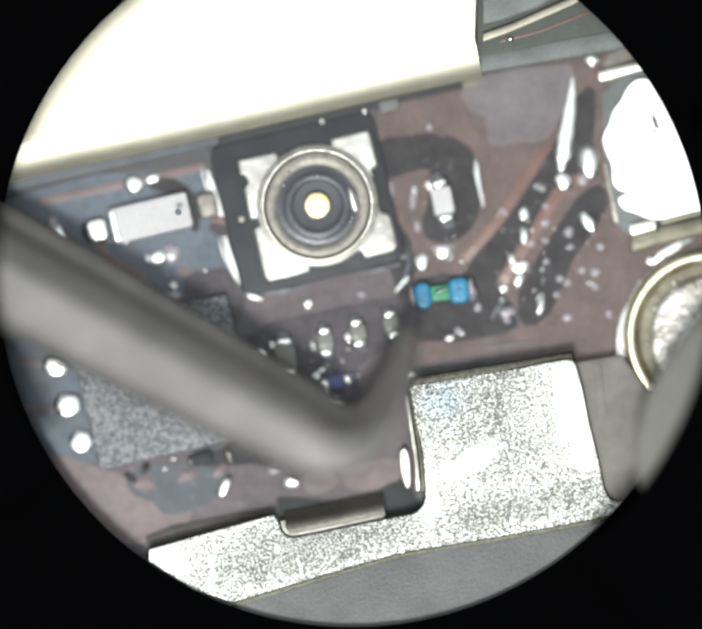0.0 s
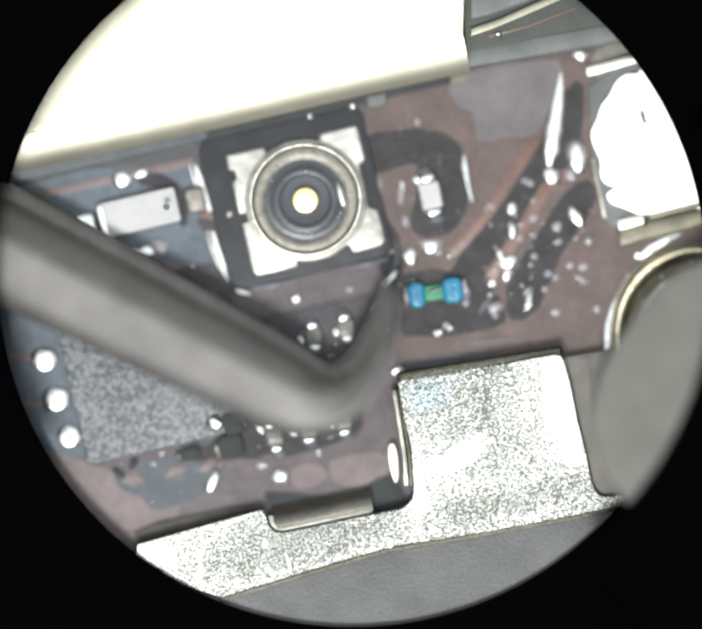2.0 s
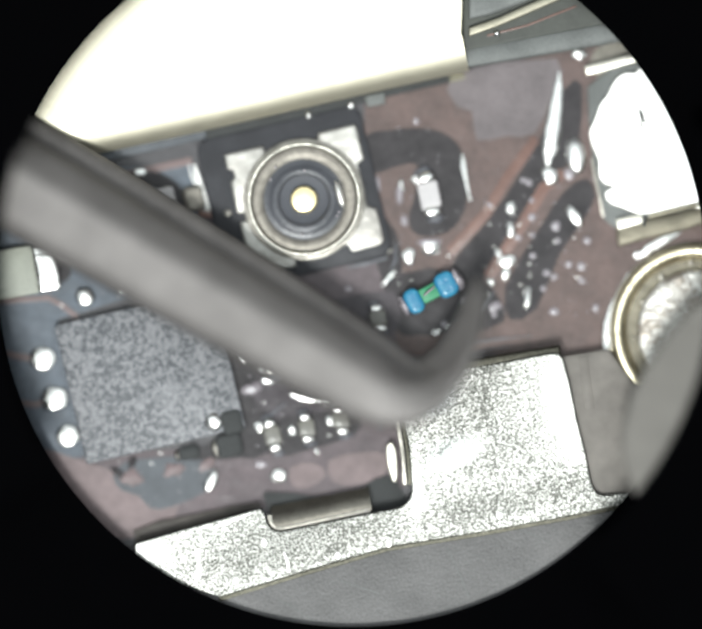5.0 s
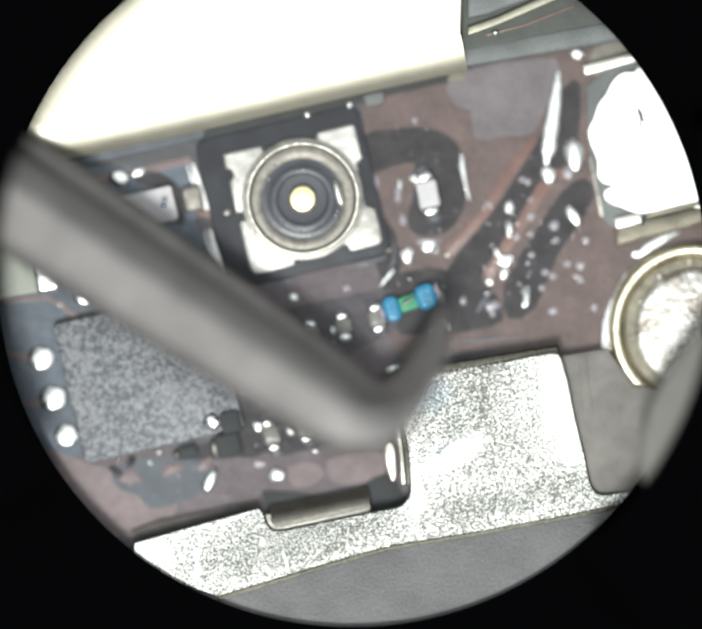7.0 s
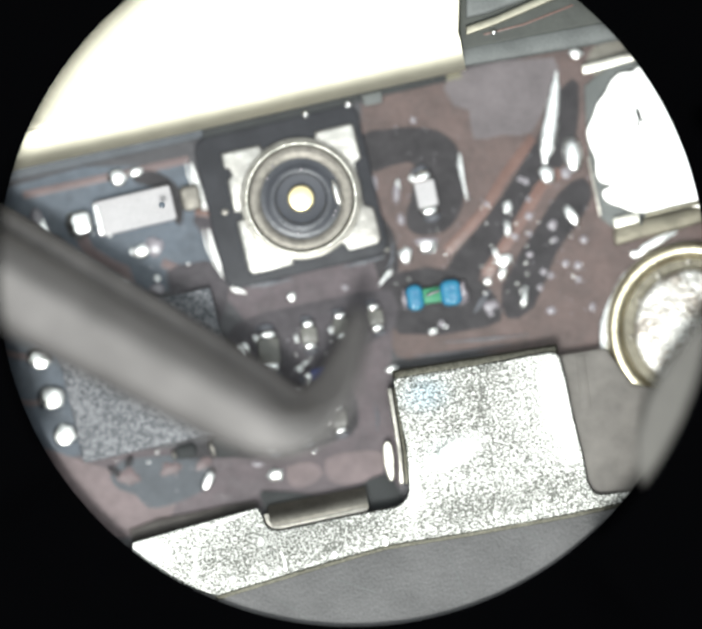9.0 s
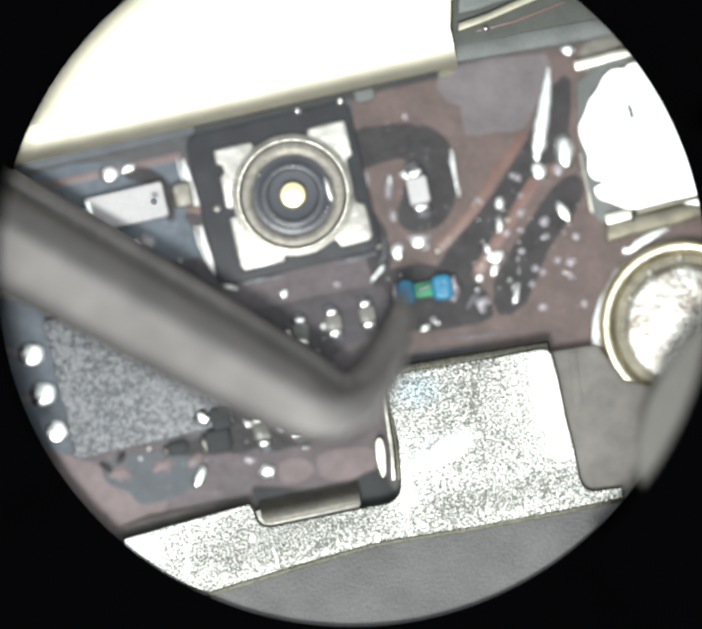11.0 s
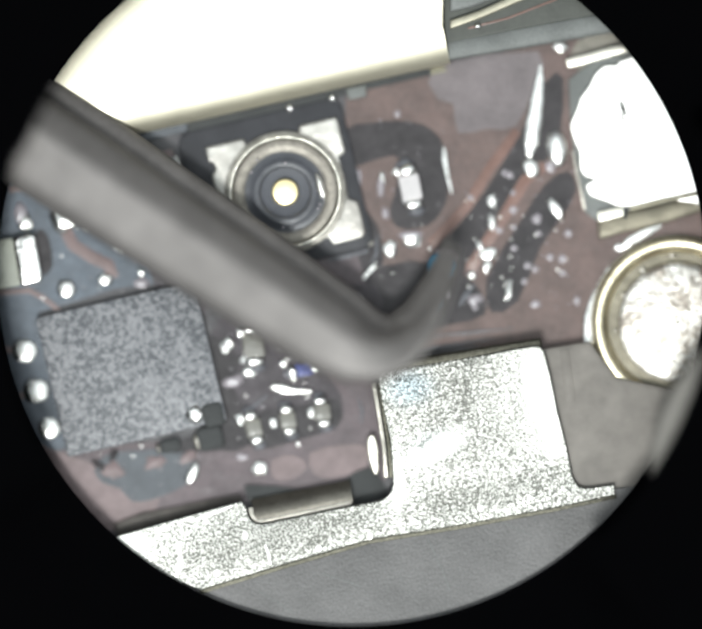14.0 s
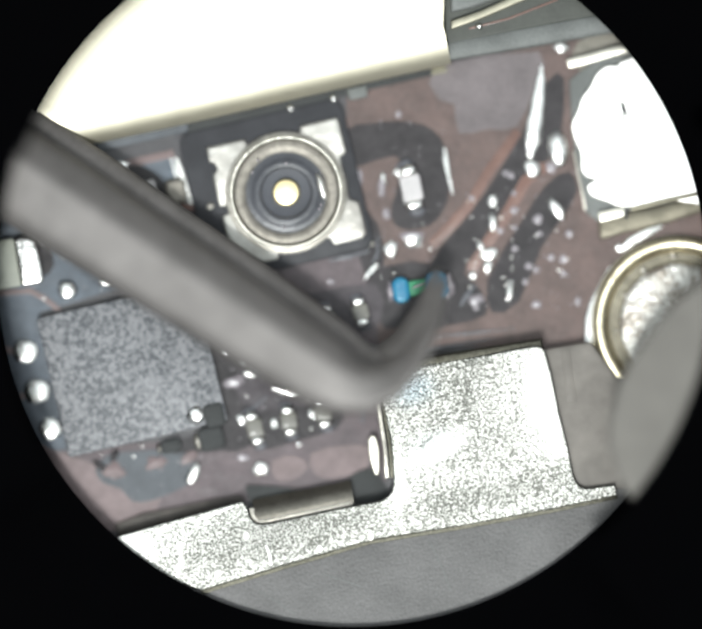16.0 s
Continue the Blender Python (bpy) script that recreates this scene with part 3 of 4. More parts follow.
def round_pad():
    pad = thing("grounding_pad", 0, 0, 0, 0, "large ragged blob of bright solder on a square grey pad", "solder pad")
    part("pad_plate", prism([(3.52, 3.38), (3.867, 3.66), (5.667, 4.06), (5.933, 1.66), (3.967, 1.26), (3.773, 1.407), (3.667, 1.993), (3.56, 2.593)], 0.0, 0.1, 0.03), GREY_METAL, pad)
    face = [(5.667, 3.993), (4.4, 3.687), (4.253, 3.593), (4.067, 3.58), (3.92, 3.46), (3.827, 3.273), (3.707, 3.113), (3.64, 2.913), (3.553, 2.713), (3.593, 2.513), (3.687, 2.293), (3.693, 2.06), (3.787, 1.94),
            (3.92, 1.9), (3.787, 1.807), (3.853, 1.66), (4.067, 1.58), (4.28, 1.5), (4.533, 1.513), (5, 1.607), (5.667, 1.727)]
    blob_face = part("solder_face", prism(smooth_outline(face, 3), 0.05, 0.34, 0.1, 4), SHIELD, pad, "bright solder")
    part("pad_rim", ribbon([(3.967, 1.34), (4.333, 1.433), (4.36, 1.44)], 0.14, 0.0, 0.36), NICKEL, pad, "bright rim")
    part("pad_rim", ribbon([(4.43, 1.46), (4.867, 1.57), (5.667, 1.74)], 0.07, 0.0, 0.36), OLIVE_EDGE, pad, "olive worn rim")
    part("pad_rim", ribbon([(3.5, 3.62), (3.867, 3.713), (4.147, 3.793), (4.533, 3.9)], 0.13, 0.0, 0.4), NICKEL, pad, "bright rim")
    part("pad_foot", prism([(3.96, 1.3), (4.42, 1.42), (5.667, 1.69), (5.667, 1.47), (4.941, 1.241), (4.381, 1.115), (3.989, 1.003), (3.955, 1.129)], 0.0, 0.3, 0.13, 5), PAD_TAN, pad, "tan foot along the pad")
    part("solder_edge", ribbon([(3.587, 2.327), (3.64, 2.027), (3.707, 1.727), (3.76, 1.447)], 0.035, 0.0, 0.2), WORN, pad, "thin pale edge")
    for x, y, w, turn in ((4.325, 2.96, 0.035, 20), (4.36, 2.87, 0.02, 75), (4.327, 2.807, 0.02, 30), (4.173, 3.167, 0.015, 80), (4.467, 2.727, 0.015, 60), (4.107, 2.58, 0.012, 0), (4.68, 3.22, 0.012, 20), (4.36, 1.393, 0.03, 5)):
        place(part("pit", dome(w, w * 3, 0.02, x), DARK_GAP, blob_face, "dark pit"), x, y, 0.345 * RISE, turn)
    return pad


round_pad()


def screw_post():
    post = thing("screw_post", 5.147, -0.226, 0, 0, "round screw post with a bright worn face inside a thin ring", "screw post")
    part("seat", lathe([(1.3, 0.0), (1.3, 0.12), (0.85, 0.14), (0.85, 0.0)]), PAD_TAN, post, "tan seat")
    part("ring", lathe([(1.265, 0.1), (1.26, 0.4), (1.25, 0.48), (1.225, 0.53), (1.18, 0.54), (1.135, 0.525), (1.1, 0.46), (1.07, 0.36), (1.045, 0.22), (1.035, 0.1)]), POST_RING, post, "yellowish ring")
    for x, y, r in ((-0.528, 0.781, 0.05), (-0.808, 0.403, 0.045), (-0.08, 1.0, 0.045), (-0.93, -0.12, 0.03)):
        place(part("speck", dome(r, r * 1.2, 0.04, x), WORN, post, "dull speck on the seat"), x, y, 0.13 * RISE)
    part("face", lathe([(0.9, 0.0), (0.89, 0.3), (0.86, 0.36), (0.8, 0.385), (0.5, 0.39), (0.02, 0.39), (0.02, 0.0)]), POST_FACE, post, "rough bright face")
    return post


screw_post()

sidewall = thing("lower_frame", 0, 0, 0, 0, "grey-brown lower frame beside the bracket", "frame")
part("lower_wall", prism([(2.998, -0.645), (3.828, -0.512), (4.227, -1.044), (5.424, -1.309), (5.424, -2.705), (3.43, -2.772)], 0.0, 0.7, 0.1, 4), WALL, sidewall)
part("wall_ridge", ribbon([(3.456, -0.638), (3.496, -1.004), (3.549, -1.402)], 0.14, 0.5, 0.76), WALL, sidewall, "pale ridge")


# ---- the antenna socket
def coax_socket():
    s = thing("coax_socket", -0.69, 1.705, 0, TURN, "round nickel coaxial socket with a gold pin on a black base", "coaxial socket")
    part("base", prism([(x - 0.14, y + 0.06) for x, y in rounded(2.5, 2.3, 0.2)], 0.0, 0.18, 0.04), BLACK_PLASTIC, s, "black plastic base")
    k = 1.01
    corner = [(-k, 0.92), (-0.42, 0.92), (-0.38, 0.78), (0.38, 0.78), (0.42, 0.92), (k - 0.02, 0.92), (k, 0.84), (k, 0.38), (0.9, 0.32), (0.9, -0.3), (k + 0.02, -0.38), (k + 0.02, -0.86),
              (k - 0.05, -0.92), (0.52, -0.92), (0.48, -0.8), (-0.3, -0.8), (-0.34, -0.94), (-0.95, -0.94), (-k, -0.86), (-k, -0.12), (-0.88, -0.1), (-0.88, 0.0), (-k, 0.02), (-k, 0.5), (-0.93, 0.56), (-0.93, 0.66), (-k, 0.7)]
    part("shell_plate", prism(corner, 0.1, 0.3, 0.07, 4), SHELL, s, "bright plated shell with four lugs")
    part("skirt", lathe([(0.91, 0.2), (0.905, 0.31), (0.88, 0.34), (0.83, 0.36), (0.79, 0.36), (0.79, 0.2)], 80), WORN, s, "worn brownish skirt")
    barrel = part("barrel_rim", lathe([(0.845, 0.28), (0.84, 0.47), (0.825, 0.51), (0.805, 0.51), (0.79, 0.47), (0.785, 0.28)], 80), RIM, s, "bright barrel rim")
    part("collar", lathe([(0.785, 0.25), (0.785, 0.45), (0.75, 0.4), (0.7, 0.42), (0.64, 0.4), (0.605, 0.36), (0.59, 0.25)], 80), COLLAR, barrel, "worn stepped collar")
    core = part("insulator", lathe([(0.6, 0.2), (0.6, 0.318), (0.54, 0.325), (0.49, 0.38), (0.45, 0.42), (0.4, 0.42), (0.37, 0.37), (0.355, 0.31), (0.35, 0.2)], 64), DIELECTRIC, s, "grey-black insulator")
    part("pit", lathe([(0.36, 0.22), (0.36, 0.335), (0.25, 0.318), (0.1, 0.318), (0.1, 0.22)], 48), PIT, core, "dark pit round the pin")
    part("pin", lathe([(0.001, 0.2), (0.2, 0.2), (0.2, 0.5), (0.18, 0.57), (0.12, 0.61), (0.06, 0.625), (0.001, 0.63)], 40), GOLD, s, "gold centre pin")
    # white glint inside the barrel, built as a small bright dome
    place(part("glint_sliver", dome(0.055, 0.22, 0.14, 2, 0.35), SHIELD, s, "bright sliver standing in for a glint"), 0.53, -0.06, 0.17, 2)
    for x, y in ((-0.3, 0.56), (-0.42, 0.4), (0.1, 0.42), (0.42, -0.35), (0.46, -0.3), (-0.15, -0.5)):
        place(part("speck", dome(0.018, 0.02, 0.02, x + 3), PEARL, core, "tiny speck"), x, y, 0.235)
    part("solder_tail", dome(0.1, 0.3, 0.12, 3, 0.2), SOLDER, s).location = (-1.28 * MM, 0.05 * MM, 0.0)
    part("solder_tail", ribbon([(-0.98, -0.98), (-0.93, -1.05), (-0.4, -1.06), (-0.2, -1.04)], 0.035, 0.0, 0.12), WORN, s)
    part("solder_tail", ribbon([(0.5, -0.98), (0.52, -1.03), (1.1, -1.03)], 0.05, 0.0, 0.14), WORN, s)
    part("solder_tail", dome(0.06, 0.06, 0.1, 5), SOLDER, s).location = (0.35 * MM, 1.2 * MM, 0.05 * MM)
    part("solder_tail", dome(0.06, 0.06, 0.1, 6), SOLDER, s).location = (1.0 * MM, 1.2 * MM, 0.05 * MM)
    return s


coax_socket()

lead = thing("socket_lead", 0, 0, 0, 0, "short copper lead soldered between the filter and the socket", "lead")
part("strip", ribbon([(-2.26, 1.5), (-1.95, 1.47), (-1.5, 1.5)], 0.1, 0.0, 0.1), TRACE, lead)
place(part("solder_joint", dome(0.08, 0.07, 0.12, 31, 0.25), WORN, lead, "dull solder joint"), -1.82, 1.5, 0.02)


# ---- small chips
def chip_part(name, x, y, turn, length, width, height, body_mat, label, category, group="", cap=0.22, bulge=1.0, lift=0.0):
    """A two-ended part: ceramic body along local x and two soldered end caps."""
    c = thing(name, x, y, lift, turn, label, category, group)
    part("body", prism(rounded(length * (1 - 2 * cap) + 0.02, width, 0.03, 2), 0.02, height, 0.025), body_mat, c)
    for s in (-1, 1):
        e = part("end_cap", dome(length * cap * 0.62, width * 0.48, height * 0.42, s + length * 7, 0.2, 2.2), SOLDER, c, "tinned end cap")
        e.location = (s * length * (0.5 - cap / 2) * MM, 0, height * 0.72 * RISE * MM)
        f = part("solder_joint", dome(length * 0.13 * bulge, width * 0.42 * bulge, height * 0.4, s + length * 9, 0.25), HAZE, e, "milky solder at its foot")
        f.location = Vector((s * length * 0.54 * MM, s * 0.02 * MM, 0)) - e.location
    return c


# pale part beside the socket
pale = thing("ceramic_filter", -3.164, 1.522, 0, TURN, "pale grey-white ceramic filter block between solder joints", "filter")
part("body", prism(rounded(1.18, 0.52, 0.05), 0.0, 0.42, 0.04, 3), CERAMIC, pale)
part("end_plate", prism(rounded(0.1, 0.46, 0.02), 0.0, 0.44, 0.02), SOLDER, pale, "bright end plate").location = (-0.55 * MM, 0, 0)
part("mark", dome(0.05, 0.05, 0.02, 2), MASK_GREY, pale, "small moulded dot").location = (0.42 * MM, -0.02 * MM, 0.42 * MM)
part("solder_joint", prism(rounded(0.34, 0.36, 0.1), 0.0, 0.3, 0.1, 3), SOLDER, pale, "square solder joint").location = (-0.82 * MM, 0, 0)
part("solder_joint", prism(rounded(0.3, 0.38, 0.08), 0.0, 0.28, 0.09, 4), COLLAR, pale, "dull solder joint").location = (0.86 * MM, 0.0, 0)

left_cap = thing("ceramic_capacitor", -4.812, 0.651, 0, 10, "grey-green ceramic capacitor with a bright end cap", "capacitor")
part("body", prism(rounded(1.1, 0.72, 0.04), 0.0, 0.5, 0.05), GREEN_CERAMIC, left_cap).location = (-0.42 * MM, 0, 0)
part("end_cap", prism(rounded(0.36, 0.74, 0.08), 0.0, 0.52, 0.1, 4), SOLDER, left_cap, "bright end cap").location = (0.3 * MM, 0, 0)

chip_part("small_capacitor", 1.171, 1.776, TURN - 92, 0.66, 0.3, 0.3, CERAMIC, "pale small capacitor with shiny soldered ends", "capacitor")
chip_part("small_capacitor", -1.164, -0.566, TURN - 97, 0.62, 0.32, 0.3, TAN_CERAMIC, "small grey-tan capacitor with bright soldered ends", "capacitor", "row of small capacitors")
for x, y, turn, s in ((-0.572, -0.326, -84, 0.44), (-0.086, -0.193, -80, 0.42), (0.413, -0.067, -78, 0.42), (-1.158, -1.803, -76, 0.5), (-0.652, -1.69, -82, 0.44), (-0.14, -1.564, -80, 0.46)):
    chip_part("small_capacitor", x, y, turn, s, 0.24, 0.24, TAN_CERAMIC, "tiny grey-tan capacitor with bright soldered ends", "capacitor", "row of small capacitors", 0.26)
chip_part("small_capacitor", -0.413, -0.925, 12, 0.46, 0.2, 0.2, material("violet ceramic", (0.06, 0.075, 0.24), 0.35, vary=0.3, coat=0.4), "tiny violet-blue capacitor with bright ends", "capacitor", "", 0.26)

# grey chip
ic = thing("flash_chip", -2.981, -0.923, 0, TURN, "square grey chip with a rough sparkling moulded top", "chip")
part("body", prism(rounded(2.42, 2.12, 0.04), 0.05, 0.45, 0.03), CHIP, ic)
for i, (x, y, r) in enumerate(((-1.5, 0.62, 0.21), (-1.46, 0.0, 0.21), (-1.4, -0.58, 0.19))):
    part("solder_joint", dome(r * 1.0, r * 0.92, 0.08, i + 2, 0.12), SOLDER, ic).location = (x * MM, y * MM, 0)
part("solder_joint", dome(0.13, 0.14, 0.12, 8, 0.3), SOLDER, ic).location = (0.78 * MM, -0.873 * MM, 0.16 * MM)


for x, y, w, d, h in ((-1.8, -1.95, 0.38, 0.36, 0.3), (-2.4, -2.06, 0.32, 0.2, 0.3), (-1.76, -1.6, 0.32, 0.36, 0.5)):
    blk = thing("black_resistor", x, y, 0, TURN, "small black block beside the chip", "resistor", "black blocks")
    part("body", prism(rounded(w, d, 0.08), 0.0, h, 0.08, 3), DARK_GAP, blk)
    part("end_cap", dome(w * 0.16, d * 0.4, h * 0.6, w * 9, 0.35), WORN, blk, "tarnished end cap").location = (-w * 0.55 * MM, 0, 0)


def blob(x, y, rx, ry, h, turn=0.0, seed=1, label="small bright bead on the board, for solder and glints", mat=None, name="solder_bead", category="solder bead", group="solder beads", rough=0.22):
    ob = part(name, dome(rx, ry, h, seed, rough), mat or SOLDER)
    return tagged(place(ob, x, y, 0.0, turn), label, category, group)


# bright solder, and glints built as beads: place, half-widths, turn
def bead(x, y, rx, ry, turn, seed):
    blob(x, y, rx * 1.15, ry * 1.15, (rx + ry) * 0.4, turn, seed, rough=0.06 if ry > 0.2 else 0.16 if rx + ry > 0.22 else 0.4)


bead(-4.047, 1.293, 0.12, 0.19, 15, 1)
bead(-3.947, 0.26, 0.13, 0.14, 20, 2)
bead(-3.367, 0.407, 0.09, 0.085, 0, 3)
bead(-3.2, 0.907, 0.035, 0.07, 30, 4)
bead(-2.833, 0.513, 0.045, 0.045, 0, 5)
bead(-1.347, -0.38, 0.055, 0.055, 0, 6)
bead(-1.52, -0.527, 0.06, 0.085, 20, 7)
bead(-1.213, -0.78, 0.14, 0.08, 5, 8)
bead(-1.347, -1.673, 0.06, 0.075, 0, 9)
bead(-0.867, -1.727, 0.06, 0.075, 10, 10)
bead(-0.3, -1.573, 0.055, 0.09, 0, 11)
bead(-1.067, -2.393, 0.1, 0.09, 0, 12)
bead(-0.713, -0.84, 0.055, 0.05, 0, 13)
bead(-0.58, -0.993, 0.07, 0.085, 40, 14)
bead(0.867, 0.88, 0.09, 0.09, 0, 15)
bead(0.987, 2.007, 0.07, 0.07, 0, 16)
bead(2.333, 0.793, 0.13, 0.095, 15, 17)
bead(2.213, 0.9, 0.04, 0.085, 15, 18)
bead(2.313, 0.607, 0.055, 0.085, -10, 19)
bead(2.087, 0.473, 0.055, 0.055, 0, 20)
bead(2.633, 0.227, 0.05, 0.15, -8, 21)
bead(3.333, 1.46, 0.085, 0.17, 35, 22)
# these two beads stand in for glints on the wet flux
bead(1.28, -0.27, 0.06, 0.03, 20, 23)
bead(1.46, -0.2, 0.03, 0.03, 0, 48)
bead(3.353, 2.36, 0.14, 0.25, 6, 24)
bead(3.4, 3.873, 0.09, 0.08, 0, 26)
bead(-2.067, -2.473, 0.08, 0.17, -25, 28)
bead(-0.827, 0.24, 0.055, 0.06, 0, 29)
bead(0.873, 0.84, 0.08, 0.1, 0, 30)
bead(1.187, 1.013, 0.12, 0.1, 30, 31)
bead(-5.127, 1.42, 0.13, 0.09, 0, 32)
bead(-4.56, 1.253, 0.1, 0.12, 0, 33)
bead(0.66, -0.833, 0.09, 0.05, 10, 34)
bead(-3.413, 2.02, 0.13, 0.12, 0, 35)
bead(-3.147, 2.1, 0.11, 0.06, 10, 36)
bead(-3.06, 0.93, 0.12, 0.1, 15, 37)
bead(2.38, 1.58, 0.07, 0.1, 0, 38)
bead(2.387, 1.26, 0.06, 0.12, 0, 39)
bead(0.747, 1.887, 0.045, 0.11, 0, 40)
bead(4.267, 0.887, 0.06, 0.05, 0, 41)
bead(-1.593, -0.613, 0.06, 0.1, 0, 42)
bead(-1.227, -0.967, 0.09, 0.06, 0, 43)
bead(-0.5, -2.04, 0.03, 0.03, 0, 44)
bead(-0.76, -0.383, 0.04, 0.07, 5, 46)
bead(-0.24, -0.25, 0.035, 0.06, 5, 47)

# dull bubbles of cooled flux
def bubble(x, y, rx, ry, turn, seed):
    blob(x, y, rx, ry, (rx + ry) * 0.35, turn, seed, "dull lilac bubble of cooled flux", PEARL, "flux_bubble", "flux bubble", "flux bubbles", 0.3)


bubble(-4.633, 1.393, 0.1, 0.17, 0, 60)
bubble(-2.833, 0.347, 0.12, 0.08, 0, 61)
bubble(-1.467, -1.107, 0.16, 0.09, 10, 62)
bubble(-1.333, -2.233, 0.1, 0.055, 0, 63)
bubble(0.733, 1.793, 0.055, 0.16, 0, 64)
bubble(1.167, 1.073, 0.18, 0.065, 4, 65)
bubble(2.133, 0.107, 0.12, 0.08, 20, 66)
bubble(0.053, 3.04, 0.055, 0.05, 0, 67)
bubble(2.7, 1.447, 0.06, 0.06, 0, 68)
bubble(3.047, 1.313, 0.07, 0.08, 0, 69)
bubble(2.487, 1.14, 0.06, 0.05, 0, 70)
bubble(2.713, 1.18, 0.04, 0.04, 0, 71)
bubble(3.08, 1.093, 0.045, 0.045, 0, 72)
bubble(3.52, 1.093, 0.055, 0.06, 0, 73)
bubble(2.713, 0.873, 0.05, 0.05, 0, 74)
bubble(-0.533, 2.96, 0.055, 0.06, 0, 75)
bubble(3.253, 0.74, 0.05, 0.06, 0, 76)
bubble(3.433, 0.713, 0.065, 0.07, 0, 77)
bubble(2.92, 0.613, 0.06, 0.055, 0, 78)
bubble(3.033, 0.56, 0.045, 0.05, 0, 79)
bubble(3.433, 0.507, 0.05, 0.05, 0, 80)
bubble(-2.86, 0.99, 0.14, 0.14, 10, 91)
bubble(3.033, 0.04, 0.075, 0.055, 10, 81)
bubble(3.647, 0.093, 0.05, 0.075, 0, 82)
bubble(0.4, 1.927, 0.05, 0.14, 0, 83)
bubble(2.867, 0.38, 0.045, 0.05, 0, 84)
bubble(0.98, 2.873, 0.04, 0.06, 0, 87)
bubble(2.653, 1.96, 0.055, 0.055, 0, 90)
bubble(2.567, 1.993, 0.04, 0.05, 0, 92)
bubble(2.7, 1.693, 0.045, 0.045, 0, 93)
bubble(2.133, -0.007, 0.05, 0.05, 0, 94)
bubble(1.4, -0.153, 0.05, 0.05, 0, 95)
bubble(-0.033, 0.38, 0.06, 0.04, 0, 96)
bubble(4.3, 0.193, 0.06, 0.08, 20, 97)
bubble(4.587, 0.54, 0.06, 0.07, 30, 98)
bubble(3.25, 2.08, 0.07, 0.09, 30, 99)
bubble(2.067, 1.627, 0.05, 0.04, 0, 100)
bubble(-2, -2.007, 0.08, 0.05, 0, 101)
bubble(0.8, 1.393, 0.05, 0.09, 10, 102)
bubble(1.7, 0.193, 0.05, 0.07, 0, 103)

# burnt lumps below the chip
for i, (x, y, rx, ry, mat) in enumerate(((-3.256, -2.436, 0.16, 0.13, MASK_PINK), (-2.612, -2.31, 0.17, 0.1, MASK_PINK), (-2.146, -2.239, 0.14, 0.08, MASK_PINK), (-3.45, -2.36, 0.06, 0.13, WET), (-3.25, -2.21, 0.12, 0.05, WET))):
    blob(x, y, rx, ry, 0.06, 15 * i, i + 130, "burnt lump of flux below the grey chip", mat, "flux_lump", "flux lump", "flux lumps", 0.5)

# long glassy runs of flux and solder, and a glint: line with widths, bright or dull
def flux_run(pts, bright):
    sec = [[(w * math.cos(a) / 2, w * math.sin(a) * 0.4) for a in [2 * math.pi * k / 12 for k in range(12)]] for x, y, w in pts]
    for end in (0, -1):
        sec[end] = [(u * 0.45, v * 0.45) for u, v in sec[end]]
    label = "bright run of glassy flux, solder and glints" if bright else "dull thin run of cooled flux"
    tagged(part("flux_run", sweep([(x, y, 0.045) for x, y, w in pts], sec), (HAZE, SOLDER, SHIELD)[bright]), label, "flux run", "flux runs")


flux_run([(3.107, 3.607, 0.05), (3.095, 3.4, 0.14), (3.06, 3.1, 0.21), (3.005, 2.74, 0.26), (2.965, 2.45, 0.24), (2.935, 2.22, 0.13)], 1)
bead(2.97, 2.07, 0.11, 0.14, 20, 45)
for shift, w in ((-0.085, 0.03), (0.0, 0.085)):
    flux_run([(-2.33 + shift, 2.24, w * 0.5), (-2.27 + shift, 2.03, w), (-2.18 + shift * 0.8, 1.76, w), (-2.07 + shift * 0.5, 1.45, w * 0.4)], 2)
    flux_run([(-2.07 + shift, 1.25, w * 0.7), (-2.01 + shift, 1.0, w * 0.9), (-1.92 + shift * 0.8, 0.76, w * 0.8), (-1.78 + shift * 0.5, 0.5, w * 0.7), (-1.67 + shift * 0.3, 0.35, w * 0.9), (-1.5, 0.3, w * 0.4)], 2)
flux_run([(-0.69, -0.8, 0.02), (-0.63, -0.745, 0.05), (-0.57, -0.7, 0.02)], 1)
# white glint on the flux ring's right side, built as a run
flux_run([(1.667, 2.38, 0.06), (1.68, 2.193, 0.09), (1.73, 1.927, 0.05), (1.787, 1.687, 0.07)], 1)
flux_run([(-0.893, -1.193, 0.12), (-0.733, -1.213, 0.16), (-0.567, -1.247, 0.1), (-0.307, -1.26, 0.06)], 1)
flux_run([(1.08, 1.76, 0.1), (1.087, 1.627, 0.12), (1.133, 1.487, 0.1)], 1)
flux_run([(1.893, 0.013, 0.05), (2, 0.18, 0.09), (2.133, 0.347, 0.05)], 0)
flux_run([(0.467, 0.413, 0.04), (0.587, 0.56, 0.07), (0.667, 0.66, 0.03)], 1)
flux_run([(-1.347, -0.44, 0.05), (-1.307, -0.607, 0.03), (-1.267, -0.74, 0.08)], 0)
flux_run([(4.129, 0.611, 0.03), (4.031, 0.401, 0.07), (3.891, 0.093, 0.11), (3.825, -0.159, 0.15), (3.82, -0.543, 0.14), (3.93, -0.95, 0.05)], 1)
